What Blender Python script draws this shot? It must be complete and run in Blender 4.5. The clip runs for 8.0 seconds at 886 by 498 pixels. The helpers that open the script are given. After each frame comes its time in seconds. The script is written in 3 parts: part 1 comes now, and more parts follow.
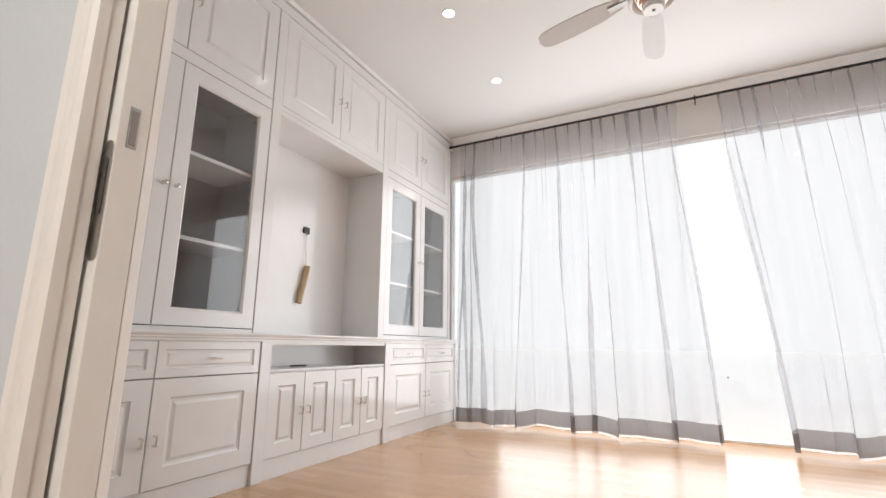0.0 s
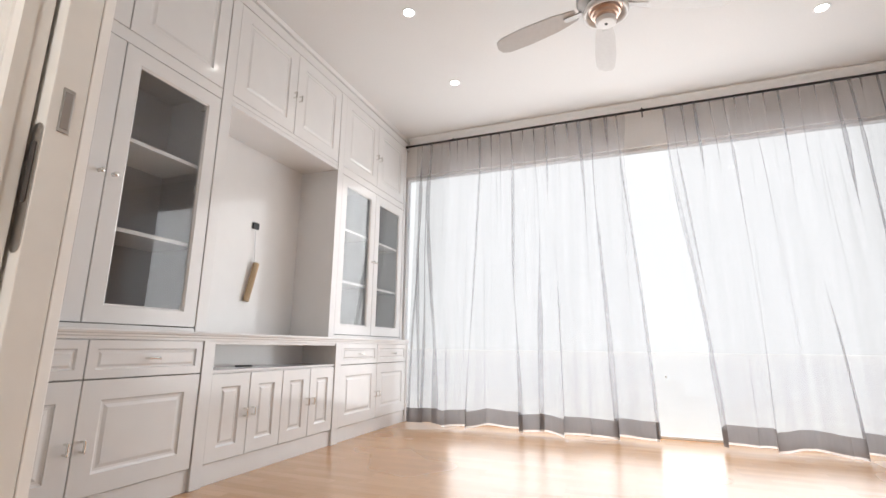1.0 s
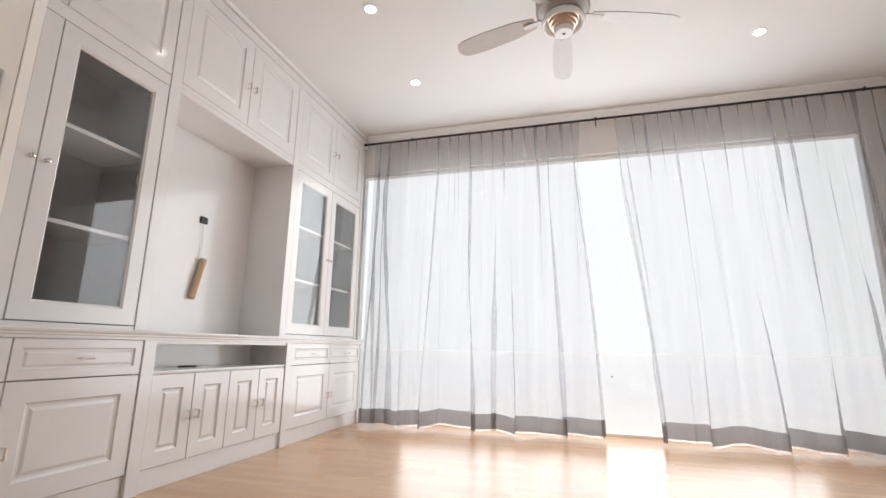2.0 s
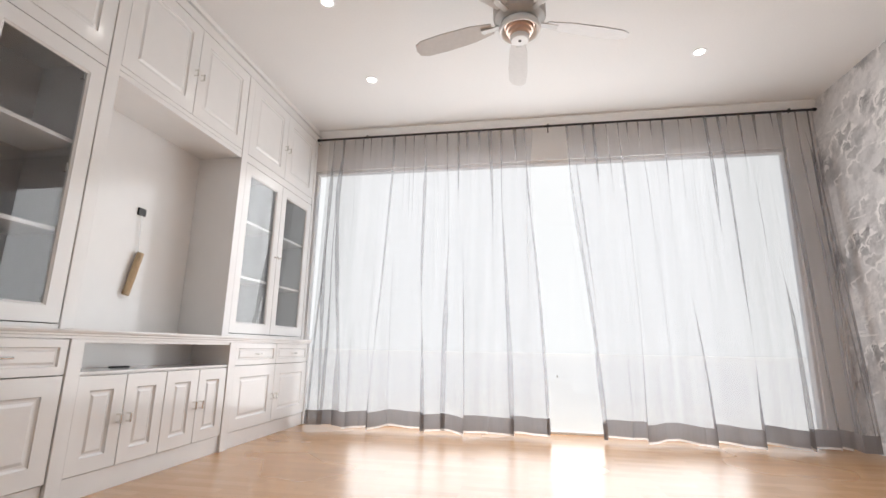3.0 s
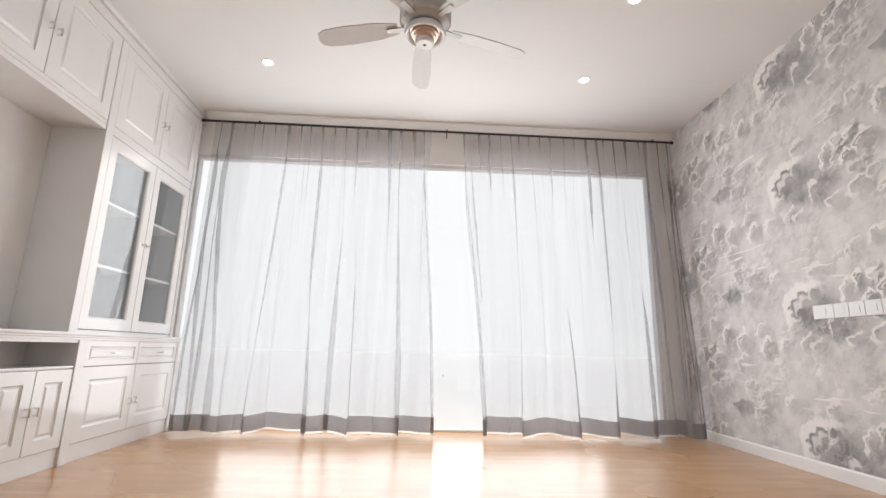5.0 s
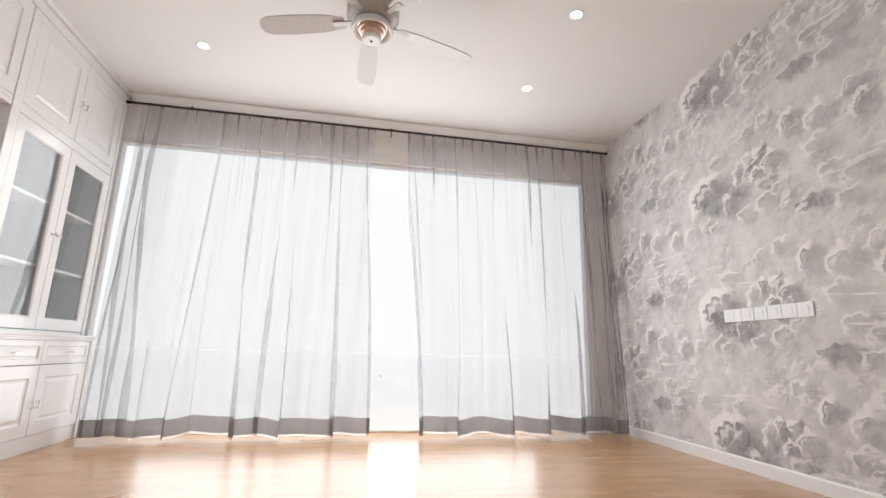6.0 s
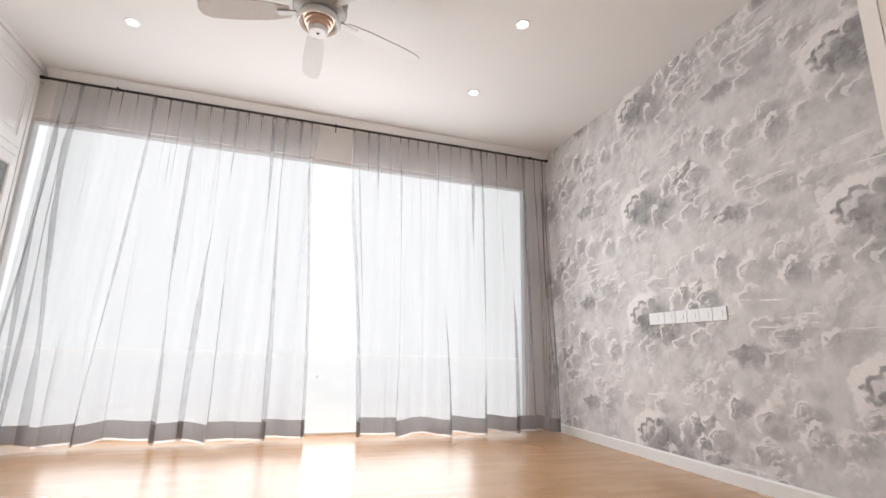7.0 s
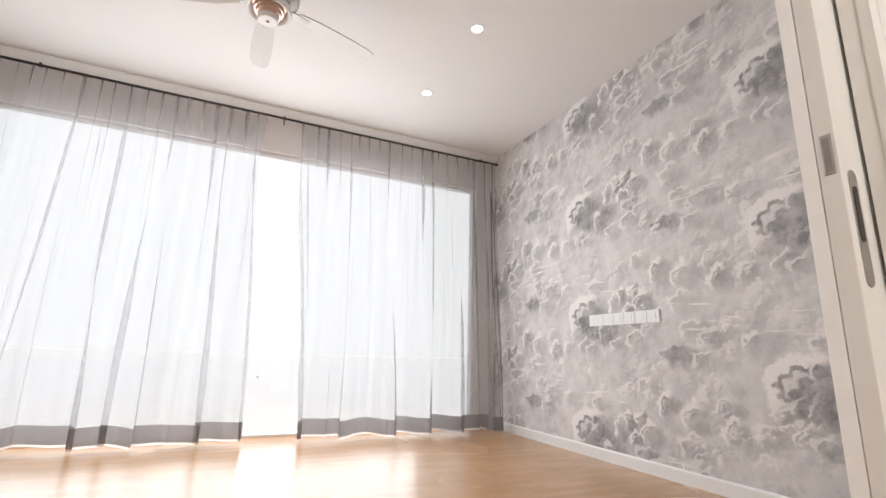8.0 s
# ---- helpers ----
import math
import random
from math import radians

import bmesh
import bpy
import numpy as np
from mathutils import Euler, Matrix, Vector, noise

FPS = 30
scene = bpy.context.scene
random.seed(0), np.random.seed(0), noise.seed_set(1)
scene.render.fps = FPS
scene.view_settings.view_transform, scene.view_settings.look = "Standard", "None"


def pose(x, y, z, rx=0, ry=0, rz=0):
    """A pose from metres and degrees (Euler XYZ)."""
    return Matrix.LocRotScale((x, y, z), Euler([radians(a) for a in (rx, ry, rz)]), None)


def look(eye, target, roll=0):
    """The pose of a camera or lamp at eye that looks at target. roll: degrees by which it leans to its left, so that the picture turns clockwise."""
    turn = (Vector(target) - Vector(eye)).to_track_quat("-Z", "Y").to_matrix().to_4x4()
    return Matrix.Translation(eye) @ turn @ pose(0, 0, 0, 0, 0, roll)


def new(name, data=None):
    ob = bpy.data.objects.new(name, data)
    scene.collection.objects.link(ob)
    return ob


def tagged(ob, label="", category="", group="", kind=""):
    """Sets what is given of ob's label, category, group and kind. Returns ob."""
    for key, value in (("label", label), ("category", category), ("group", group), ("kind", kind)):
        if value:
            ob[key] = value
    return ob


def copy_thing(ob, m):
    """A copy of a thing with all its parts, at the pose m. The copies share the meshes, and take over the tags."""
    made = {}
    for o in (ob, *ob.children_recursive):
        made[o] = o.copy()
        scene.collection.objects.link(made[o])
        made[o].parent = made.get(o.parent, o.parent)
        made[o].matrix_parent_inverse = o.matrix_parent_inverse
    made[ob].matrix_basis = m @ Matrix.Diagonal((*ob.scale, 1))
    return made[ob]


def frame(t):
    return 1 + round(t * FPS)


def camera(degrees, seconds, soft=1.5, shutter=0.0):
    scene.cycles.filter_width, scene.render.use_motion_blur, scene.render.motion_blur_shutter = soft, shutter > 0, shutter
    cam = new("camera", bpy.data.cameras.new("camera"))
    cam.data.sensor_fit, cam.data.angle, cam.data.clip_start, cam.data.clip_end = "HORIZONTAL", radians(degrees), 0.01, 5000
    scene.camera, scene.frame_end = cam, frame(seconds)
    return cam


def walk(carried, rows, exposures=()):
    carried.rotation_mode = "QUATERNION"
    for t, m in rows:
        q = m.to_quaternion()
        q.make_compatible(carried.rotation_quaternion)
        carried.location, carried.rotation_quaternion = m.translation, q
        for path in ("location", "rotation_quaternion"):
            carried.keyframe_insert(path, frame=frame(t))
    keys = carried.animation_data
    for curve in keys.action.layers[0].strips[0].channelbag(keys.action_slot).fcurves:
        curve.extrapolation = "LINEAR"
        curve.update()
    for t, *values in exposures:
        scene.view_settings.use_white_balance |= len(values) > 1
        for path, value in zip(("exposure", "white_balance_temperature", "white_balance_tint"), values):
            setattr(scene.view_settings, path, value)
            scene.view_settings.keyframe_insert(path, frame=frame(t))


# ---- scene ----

# ---------- camera ----------
cam = camera(87.29, 8.0)
EYE = 0.70
# seconds, yaw, pitch, lean
TURN = [(0.0, 27.22, 11.73, 0.47), (0.5, 24.61, 11.77, 0.56), (1.0, 21.48, 11.81, 0.68), (1.5, 18.84, 11.86, 0.78),
        (3.0, 10.10, 12.03, 1.02), (3.5, 7.27, 12.08, 1.10), (4.0, 3.82, 12.13, 1.17), (4.5, 0.40, 12.21, 1.23),
        (6.0, -10.59, 12.44, 1.38), (6.5, -14.11, 12.53, 1.40), (7.0, -17.80, 12.66, 1.45), (7.5, -20.87, 12.73, 1.50),
        (8.0, -24.22, 12.81, 1.57)]
walk(cam, [(t, pose(0, 0, EYE, 90 + p, 0, a) @ pose(0, 0, 0, 0, 0, r)) for t, a, p, r in TURN],
     exposures=[(0.0, 0.20), (3.0, 0.14), (5.0, 0.13), (8.0, 0.24)])

# ---------- plan (metres) ----------
CEIL = 2.875
RIGHT = 2.53            # face of the papered wall
BACKL = -2.48           # wall behind the cabinets
WIN = 4.27              # inner face of the window wall
DOORWALL = 0.378        # room face of the wall with the doorway
HALLWALL = 0.300        # hall face of that wall
JL, JR = -0.674, 0.764  # doorway sides
OPX0, OPX1, OPZ = -2.13, 2.30, 2.475   # window opening
FRONT = -2.01           # front of the base cabinets
UPPER = -2.085          # front of the wall cabinets

# ---------- light ----------
world = bpy.data.worlds.new("sky")
scene.world = world
world.use_nodes = True
wn = world.node_tree.nodes
sky = wn.new("ShaderNodeTexSky")
sky.sky_type = 'NISHITA'
sky.sun_disc = False
sky.sun_elevation = radians(81)
sky.sun_rotation = radians(65)
wn["Background"].inputs[1].default_value = 0.12
world.node_tree.links.new(sky.outputs[0], wn["Background"].inputs[0])

sun = new("sun", bpy.data.lights.new("sun", 'SUN'))
sun.data.energy, sun.data.angle, sun.data.color = 3.2, radians(0.6), (1.0, 0.96, 0.9)
sun.matrix_world = look((2.5, 5.2, 11), (1.0, 4.5, 0.0))

daylight = new("window_daylight", bpy.data.lights.new("window_daylight", 'AREA'))
daylight.data.shape = 'RECTANGLE'
daylight.data.size, daylight.data.size_y = 3.3, 2.34
daylight.data.energy, daylight.data.color = 72, (0.96, 0.98, 1.0)
daylight.matrix_world = look((0.05, 4.285, 1.28), (0.05, 0, 1.28))

# unseen fill light, added in the hallway to brighten the jambs and hall wall
hall_light = new("hall_fill", bpy.data.lights.new("hall_fill", 'AREA'))
hall_light.data.size, hall_light.data.energy, hall_light.data.color = 0.6, 80, (1.0, 0.985, 0.965)
hall_light.matrix_world = look((0.0, -1.6, 2.86), (0.0, -1.6, 0.0))

# the four lit downlights
DOWNLIGHTS = ((-1.222, 2.432), (-1.222, 3.331), (1.307, 3.331), (1.307, 2.437))
for lx, ly in DOWNLIGHTS:
    spot = new("downlight_lamp", bpy.data.lights.new("downlight_lamp", 'SPOT'))
    spot.data.energy, spot.data.color, spot.data.shadow_soft_size = 15, (1.0, 0.98, 0.95), 0.03
    spot.data.spot_size, spot.data.spot_blend = radians(128), 1.0
    spot.matrix_world = look((lx, ly, CEIL - 0.012), (lx, ly + 0.001, 0.0))


# ---------- materials ----------
def material(name, color, rough=0.5, metal=0.0, bump=0.0, scale=40.0, vary=0.06, coat=0.0, spec=0.5):
    """Principled paint or metal with large and small variation of tone, gloss and relief."""
    m = bpy.data.materials.new(name)
    m.use_nodes = True
    n, l = m.node_tree.nodes, m.node_tree.links
    b = n["Principled BSDF"]
    co = n.new("ShaderNodeTexCoord")
    big, small = n.new("ShaderNodeTexNoise"), n.new("ShaderNodeTexNoise")
    big.inputs["Scale"].default_value, small.inputs["Scale"].default_value = 1.7, scale
    big.inputs["Detail"].default_value, small.inputs["Detail"].default_value = 3, 4
    for t in (big, small):
        l.new(co.outputs["Object"], t.inputs["Vector"])
    mix = n.new("ShaderNodeMath")
    mix.operation = 'MULTIPLY_ADD'
    l.new(big.outputs[0], mix.inputs[0])
    mix.inputs[1].default_value = 0.7
    l.new(small.outputs[0], mix.inputs[2])
    ramp = n.new("ShaderNodeMapRange")
    ramp.inputs[1].default_value, ramp.inputs[2].default_value = 0.5, 1.2
    ramp.inputs[3].default_value, ramp.inputs[4].default_value = 1 - vary, 1 + vary
    l.new(mix.outputs[0], ramp.inputs[0])
    tint = n.new("ShaderNodeMix")
    tint.data_type, tint.blend_type = 'RGBA', 'MULTIPLY'
    tint.inputs[0].default_value = 1
    tint.inputs[6].default_value = (*color, 1)
    l.new(ramp.outputs[0], tint.inputs[7])
    l.new(tint.outputs[2], b.inputs["Base Color"])
    b.inputs["Roughness"].default_value, b.inputs["Metallic"].default_value = rough, metal
    b.inputs["Coat Weight"].default_value = coat
    b.inputs["Coat Roughness"].default_value = 0.08
    b.inputs["Specular IOR Level"].default_value = spec
    if bump:
        bp = n.new("ShaderNodeBump")
        bp.inputs["Strength"].default_value, bp.inputs["Distance"].default_value = bump, 0.002
        l.new(small.outputs[0], bp.inputs["Height"])
        l.new(bp.outputs[0], b.inputs["Normal"])
    return m


LACQUER = material("white_lacquer", (0.79, 0.775, 0.765), 0.15, bump=0.02, scale=9, vary=0.02, coat=0.25)
# cabinet interiors: their shade put into the colour, darker than the white lacquer
CABINET_IN = material("cabinet_inside_shade", (0.42, 0.41, 0.41), 0.5, bump=0.03, vary=0.03)
TRIM_PAINT = material("white_trim_paint", (0.88, 0.87, 0.855), 0.4, bump=0.05, scale=25, vary=0.03)
JAMB_PAINT = material("cream_jamb_paint", (0.75, 0.73, 0.695), 0.42, bump=0.06, scale=25, vary=0.03)
WALL_PAINT = material("white_wall_paint", (0.86, 0.845, 0.83), 0.75, bump=0.12, scale=90, vary=0.03)
HALL_PAINT = material("pale_grey_hall_paint", (0.56, 0.595, 0.615), 0.75, bump=0.12, scale=90, vary=0.03)
CEIL_PAINT = material("ceiling_paint", (0.76, 0.752, 0.745), 0.85, bump=0.08, scale=80, vary=0.02)
CHROME = material("brushed_chrome", (0.75, 0.73, 0.70), 0.18, 1.0, vary=0.04)
STEEL = material("brushed_steel", (0.50, 0.48, 0.46), 0.32, 1.0, vary=0.06, scale=120)
BLADE_GREY = material("pale_fan_blade_lacquer", (0.60, 0.585, 0.575), 0.45, vary=0.05)
FAN_GREY = material("fan_grey_metal", (0.50, 0.49, 0.48), 0.55, 0.4, vary=0.05)
COPPER = material("copper_metal", (0.60, 0.45, 0.37), 0.3, 1.0, vary=0.08)
WHITE_PLASTIC = material("white_plastic", (0.82, 0.83, 0.84), 0.35, vary=0.02)
BLACK_METAL = material("black_rod_metal", (0.025, 0.022, 0.022), 0.4, 0.5, vary=0.1)
BLACK_PLASTIC = material("black_plastic", (0.015, 0.015, 0.015), 0.4, vary=0.1)
# colours that stand for the shade inside slots and hollows
SLOT_GREY = material("shadowed_plate_metal", (0.30, 0.27, 0.25), 0.5, 0.3, vary=0.08)
DARK_VOID = material("dark_slot_shade", (0.06, 0.05, 0.045), 0.8, vary=0.1)
CARDBOARD = material("tan_cardboard", (0.52, 0.38, 0.24), 0.8, bump=0.2, scale=60, vary=0.12)
FRAME_WHITE = material("white_window_frame", (0.80, 0.80, 0.80), 0.4, vary=0.02)
PAVING = material("pale_paving", (0.69, 0.665, 0.62), 0.8, bump=0.2, scale=15, vary=0.12)


def glass_material():
    m = bpy.data.materials.new("clear_glass")
    m.use_nodes = True
    n, l = m.node_tree.nodes, m.node_tree.links
    n.remove(n["Principled BSDF"])
    clear, gloss, mix = n.new("ShaderNodeBsdfTransparent"), n.new("ShaderNodeBsdfGlossy"), n.new("ShaderNodeMixShader")
    edge, power, fres = n.new("ShaderNodeLayerWeight"), n.new("ShaderNodeMath"), n.new("ShaderNodeMath")
    edge.inputs[0].default_value = 0.5
    power.operation, power.inputs[1].default_value = 'POWER', 3.0
    fres.operation, fres.inputs[1].default_value, fres.inputs[2].default_value = 'MULTIPLY_ADD', 0.75, 0.045
    l.new(edge.outputs["Facing"], power.inputs[0])
    l.new(power.outputs[0], fres.inputs[0])
    gloss.inputs["Roughness"].default_value = 0.01
    clear.inputs[0].default_value = (0.97, 0.975, 0.975, 1)
    l.new(fres.outputs[0], mix.inputs[0])
    l.new(clear.outputs[0], mix.inputs[1])
    l.new(gloss.outputs[0], mix.inputs[2])
    l.new(mix.outputs[0], n["Material Output"].inputs[0])
    return m


GLASS = glass_material()


def fabric(name, color, lit_color, clear, through_light):
    """Woven cloth: diffuse, lit through from behind, and in part open between its threads."""
    m = bpy.data.materials.new(name)
    m.use_nodes = True
    n, l = m.node_tree.nodes, m.node_tree.links
    n.remove(n["Principled BSDF"])
    co, weave = n.new("ShaderNodeTexCoord"), n.new("ShaderNodeTexNoise")
    sc = n.new("ShaderNodeMapping")
    sc.inputs["Scale"].default_value = (1.0, 1.0, 0.12)
    l.new(co.outputs["Object"], sc.inputs[0])
    l.new(sc.outputs[0], weave.inputs["Vector"])
    weave.inputs["Scale"].default_value, weave.inputs["Detail"].default_value = 60, 5
    ramp = n.new("ShaderNodeMapRange")
    ramp.inputs[3].default_value, ramp.inputs[4].default_value = 0.88, 1.10
    l.new(weave.outputs[0], ramp.inputs[0])
    tint = n.new("ShaderNodeMix")
    tint.data_type, tint.blend_type = 'RGBA', 'MULTIPLY'
    tint.inputs[0].default_value = 1
    tint.inputs[6].default_value = (*color, 1)
    l.new(ramp.outputs[0], tint.inputs[7])
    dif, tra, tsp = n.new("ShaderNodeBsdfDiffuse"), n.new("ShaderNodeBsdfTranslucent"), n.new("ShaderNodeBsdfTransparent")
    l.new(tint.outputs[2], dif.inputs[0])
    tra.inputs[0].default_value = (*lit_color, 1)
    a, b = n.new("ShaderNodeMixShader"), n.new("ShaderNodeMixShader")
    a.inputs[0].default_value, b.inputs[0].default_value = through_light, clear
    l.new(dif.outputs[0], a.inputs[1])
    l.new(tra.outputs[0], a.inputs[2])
    l.new(a.outputs[0], b.inputs[1])
    l.new(tsp.outputs[0], b.inputs[2])
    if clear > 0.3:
        # fold shade put into opacity: random slub bands, denser where cloth turns off y
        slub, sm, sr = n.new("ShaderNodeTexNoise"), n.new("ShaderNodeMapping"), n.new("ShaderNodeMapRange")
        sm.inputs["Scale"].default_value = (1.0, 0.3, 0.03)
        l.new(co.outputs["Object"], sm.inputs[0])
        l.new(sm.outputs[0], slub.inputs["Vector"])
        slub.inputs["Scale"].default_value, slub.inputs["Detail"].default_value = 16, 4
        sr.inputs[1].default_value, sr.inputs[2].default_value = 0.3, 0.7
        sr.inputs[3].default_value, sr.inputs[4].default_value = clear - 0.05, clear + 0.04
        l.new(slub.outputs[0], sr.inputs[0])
        geo, axis, dense, fold_clear = n.new("ShaderNodeNewGeometry"), n.new("ShaderNodeSeparateXYZ"), n.new("ShaderNodeMath"), n.new("ShaderNodeMath")
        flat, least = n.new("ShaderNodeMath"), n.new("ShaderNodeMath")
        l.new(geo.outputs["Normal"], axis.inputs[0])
        flat.operation, least.operation, dense.operation, fold_clear.operation = 'ABSOLUTE', 'MAXIMUM', 'DIVIDE', 'POWER'
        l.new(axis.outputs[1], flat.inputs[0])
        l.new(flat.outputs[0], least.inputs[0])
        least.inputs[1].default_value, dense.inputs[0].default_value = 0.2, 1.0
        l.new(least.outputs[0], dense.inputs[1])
        l.new(sr.outputs[0], fold_clear.inputs[0])
        l.new(dense.outputs[0], fold_clear.inputs[1])
        l.new(fold_clear.outputs[0], b.inputs[0])
    l.new(b.outputs[0], n["Material Output"].inputs[0])
    return m


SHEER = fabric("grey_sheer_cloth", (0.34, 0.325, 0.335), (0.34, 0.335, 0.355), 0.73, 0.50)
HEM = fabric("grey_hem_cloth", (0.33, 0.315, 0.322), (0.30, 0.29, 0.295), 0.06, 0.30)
# white cloth that stands in for the light leaking under the hems
HEM_LIGHT = fabric("white_hem_light", (0.80, 0.77, 0.75), (0.85, 0.80, 0.77), 0.10, 0.75)


def lamp_material():
    m = bpy.data.materials.new("lit_lamp")
    m.use_nodes = True
    b = m.node_tree.nodes["Principled BSDF"]
    b.inputs["Emission Color"].default_value = (1.0, 0.96, 0.90, 1)
    b.inputs["Emission Strength"].default_value = 9
    return m


LAMP = lamp_material()


def floor_material():
    """Honey-coloured laminate: short staves in long boards, sealed and glossy."""
    m = bpy.data.materials.new("honey_wood_floor")
    m.use_nodes = True
    n, l = m.node_tree.nodes, m.node_tree.links
    b = n["Principled BSDF"]
    co = n.new("ShaderNodeTexCoord")
    stave = n.new("ShaderNodeTexBrick")
    stave.offset, stave.inputs["Scale"].default_value = 0.37, 1.0
    stave.inputs["Brick Width"].default_value, stave.inputs["Row Height"].default_value = 0.34, 0.065
    stave.inputs["Mortar Size"].default_value = 0.0006
    stave.inputs["Color1"].default_value, stave.inputs["Color2"].default_value = (0.47, 0.26, 0.122, 1), (0.565, 0.33, 0.165, 1)
    stave.inputs["Mortar"].default_value = (0.38, 0.21, 0.10, 1)
    l.new(co.outputs["Object"], stave.inputs["Vector"])
    mp, grain = n.new("ShaderNodeMapping"), n.new("ShaderNodeTexNoise")
    mp.inputs["Scale"].default_value = (3.0, 60.0, 1.0)
    l.new(co.outputs["Object"], mp.inputs[0])
    l.new(mp.outputs[0], grain.inputs["Vector"])
    grain.inputs["Scale"].default_value, grain.inputs["Detail"].default_value, grain.inputs["Distortion"].default_value = 2.0, 6, 0.6
    big = n.new("ShaderNodeTexNoise")
    big.inputs["Scale"].default_value = 0.9
    l.new(co.outputs["Object"], big.inputs["Vector"])
    r1 = n.new("ShaderNodeMapRange")
    r1.inputs[3].default_value, r1.inputs[4].default_value = 0.82, 1.16
    l.new(grain.outputs[0], r1.inputs[0])
    tint = n.new("ShaderNodeMix")
    tint.data_type, tint.blend_type = 'RGBA', 'MULTIPLY'
    tint.inputs[0].default_value = 1
    l.new(stave.outputs[0], tint.inputs[6])
    l.new(r1.outputs[0], tint.inputs[7])
    l.new(tint.outputs[2], b.inputs["Base Color"])
    r2 = n.new("ShaderNodeMapRange")
    r2.inputs[3].default_value, r2.inputs[4].default_value = 0.22, 0.31
    l.new(big.outputs[0], r2.inputs[0])
    l.new(r2.outputs[0], b.inputs["Roughness"])
    b.inputs["Coat Weight"].default_value, b.inputs["Coat Roughness"].default_value = 0.16, 0.20
    bp = n.new("ShaderNodeBump")
    bp.inputs["Strength"].default_value, bp.inputs["Distance"].default_value = 0.04, 0.0005
    l.new(grain.outputs[0], bp.inputs["Height"])
    l.new(bp.outputs[0], b.inputs["Normal"])
    return m


FLOOR = floor_material()


def cloud_wallpaper():
    """Engraved storm clouds in greys, printed in a half-drop repeat 1.5 m wide and 0.845 m high."""
    m = bpy.data.materials.new("grey_cloud_wallpaper")
    m.use_nodes = True
    n, l = m.node_tree.nodes, m.node_tree.links
    b = n["Principled BSDF"]
    b.inputs["Roughness"].default_value = 0.75

    def put(socket, value):
        if isinstance(value, (int, float, tuple)):
            socket.default_value = value
        else:
            l.new(value, socket)

    def math_node(op, *args):
        q = n.new("ShaderNodeMath")
        q.operation = op
        for k, a in enumerate(args):
            put(q.inputs[k], a)
        return q.outputs[0]

    def vec(op, *args):
        q = n.new("ShaderNodeVectorMath")
        q.operation = op
        for k, a in enumerate(args):
            put(q.inputs[3 if op == 'SCALE' and k == 1 else k], a)
        return q.outputs[1] if op in ('LENGTH', 'DOT_PRODUCT') else q.outputs[0]

    def smooth(x, a, c, lo=0.0, hi=1.0):
        q = n.new("ShaderNodeMapRange")
        q.interpolation_type = 'SMOOTHSTEP'
        flip = a > c
        for k, v in enumerate((x, min(a, c), max(a, c), hi if flip else lo, lo if flip else hi)):
            put(q.inputs[k], v)
        return q.outputs[0]

    def noise_at(p, scale, detail=3.0, rough=0.55, colour=False):
        q = n.new("ShaderNodeTexNoise")
        l.new(p, q.inputs["Vector"])
        q.inputs["Scale"].default_value, q.inputs["Detail"].default_value, q.inputs["Roughness"].default_value = scale, detail, rough
        return q.outputs[1] if colour else q.outputs[0]

    co = n.new("ShaderNodeTexCoord")
    sep = n.new("ShaderNodeSeparateXYZ")
    l.new(co.outputs["Object"], sep.inputs[0])
    raw_s, raw_v = math_node('SUBTRACT', 2.92, sep.outputs[1]), math_node('SUBTRACT', sep.outputs[2], 1.02)
    column = math_node('FLOOR', math_node('DIVIDE', math_node('ADD', raw_s, 0.24), 1.5))
    s_ = math_node('SUBTRACT', raw_s, math_node('MULTIPLY', column, 1.5))
    v_ = math_node('WRAP', math_node('SUBTRACT', raw_v, math_node('MULTIPLY', column, 0.41)), 0.4225, -0.4225)
    comb, flat = n.new("ShaderNodeCombineXYZ"), n.new("ShaderNodeCombineXYZ")
    l.new(s_, comb.inputs[0]), l.new(v_, comb.inputs[1])
    l.new(raw_s, flat.inputs[0]), l.new(raw_v, flat.inputs[1])
    tile, wall = comb.outputs[0], flat.outputs[0]
    # ragged, billowing edges
    w1 = vec('SCALE', vec('SUBTRACT', noise_at(tile, 9.0, 2, 0.5, True), (0.5, 0.5, 0.5)), 0.09)
    w2 = vec('SCALE', vec('SUBTRACT', noise_at(tile, 24.0, 4, 0.65, True), (0.5, 0.5, 0.5)), 0.062)
    p = vec('ADD', tile, vec('ADD', w1, w2))
    # scalloped billows round every cloud
    cells = n.new("ShaderNodeTexVoronoi")
    cells.voronoi_dimensions, cells.inputs["Scale"].default_value = '2D', 15.0
    cells.inputs["Detail"].default_value, cells.inputs["Roughness"].default_value, cells.inputs["Lacunarity"].default_value = 0.6, 0.4, 2.2
    l.new(vec('ADD', tile, vec('SCALE', w2, 0.5)), cells.inputs["Vector"])
    scallop = math_node('MULTIPLY', math_node('SUBTRACT', cells.outputs["Distance"], 0.34), 0.55)
    state = {"dark": 0.0, "rim": 0.0}

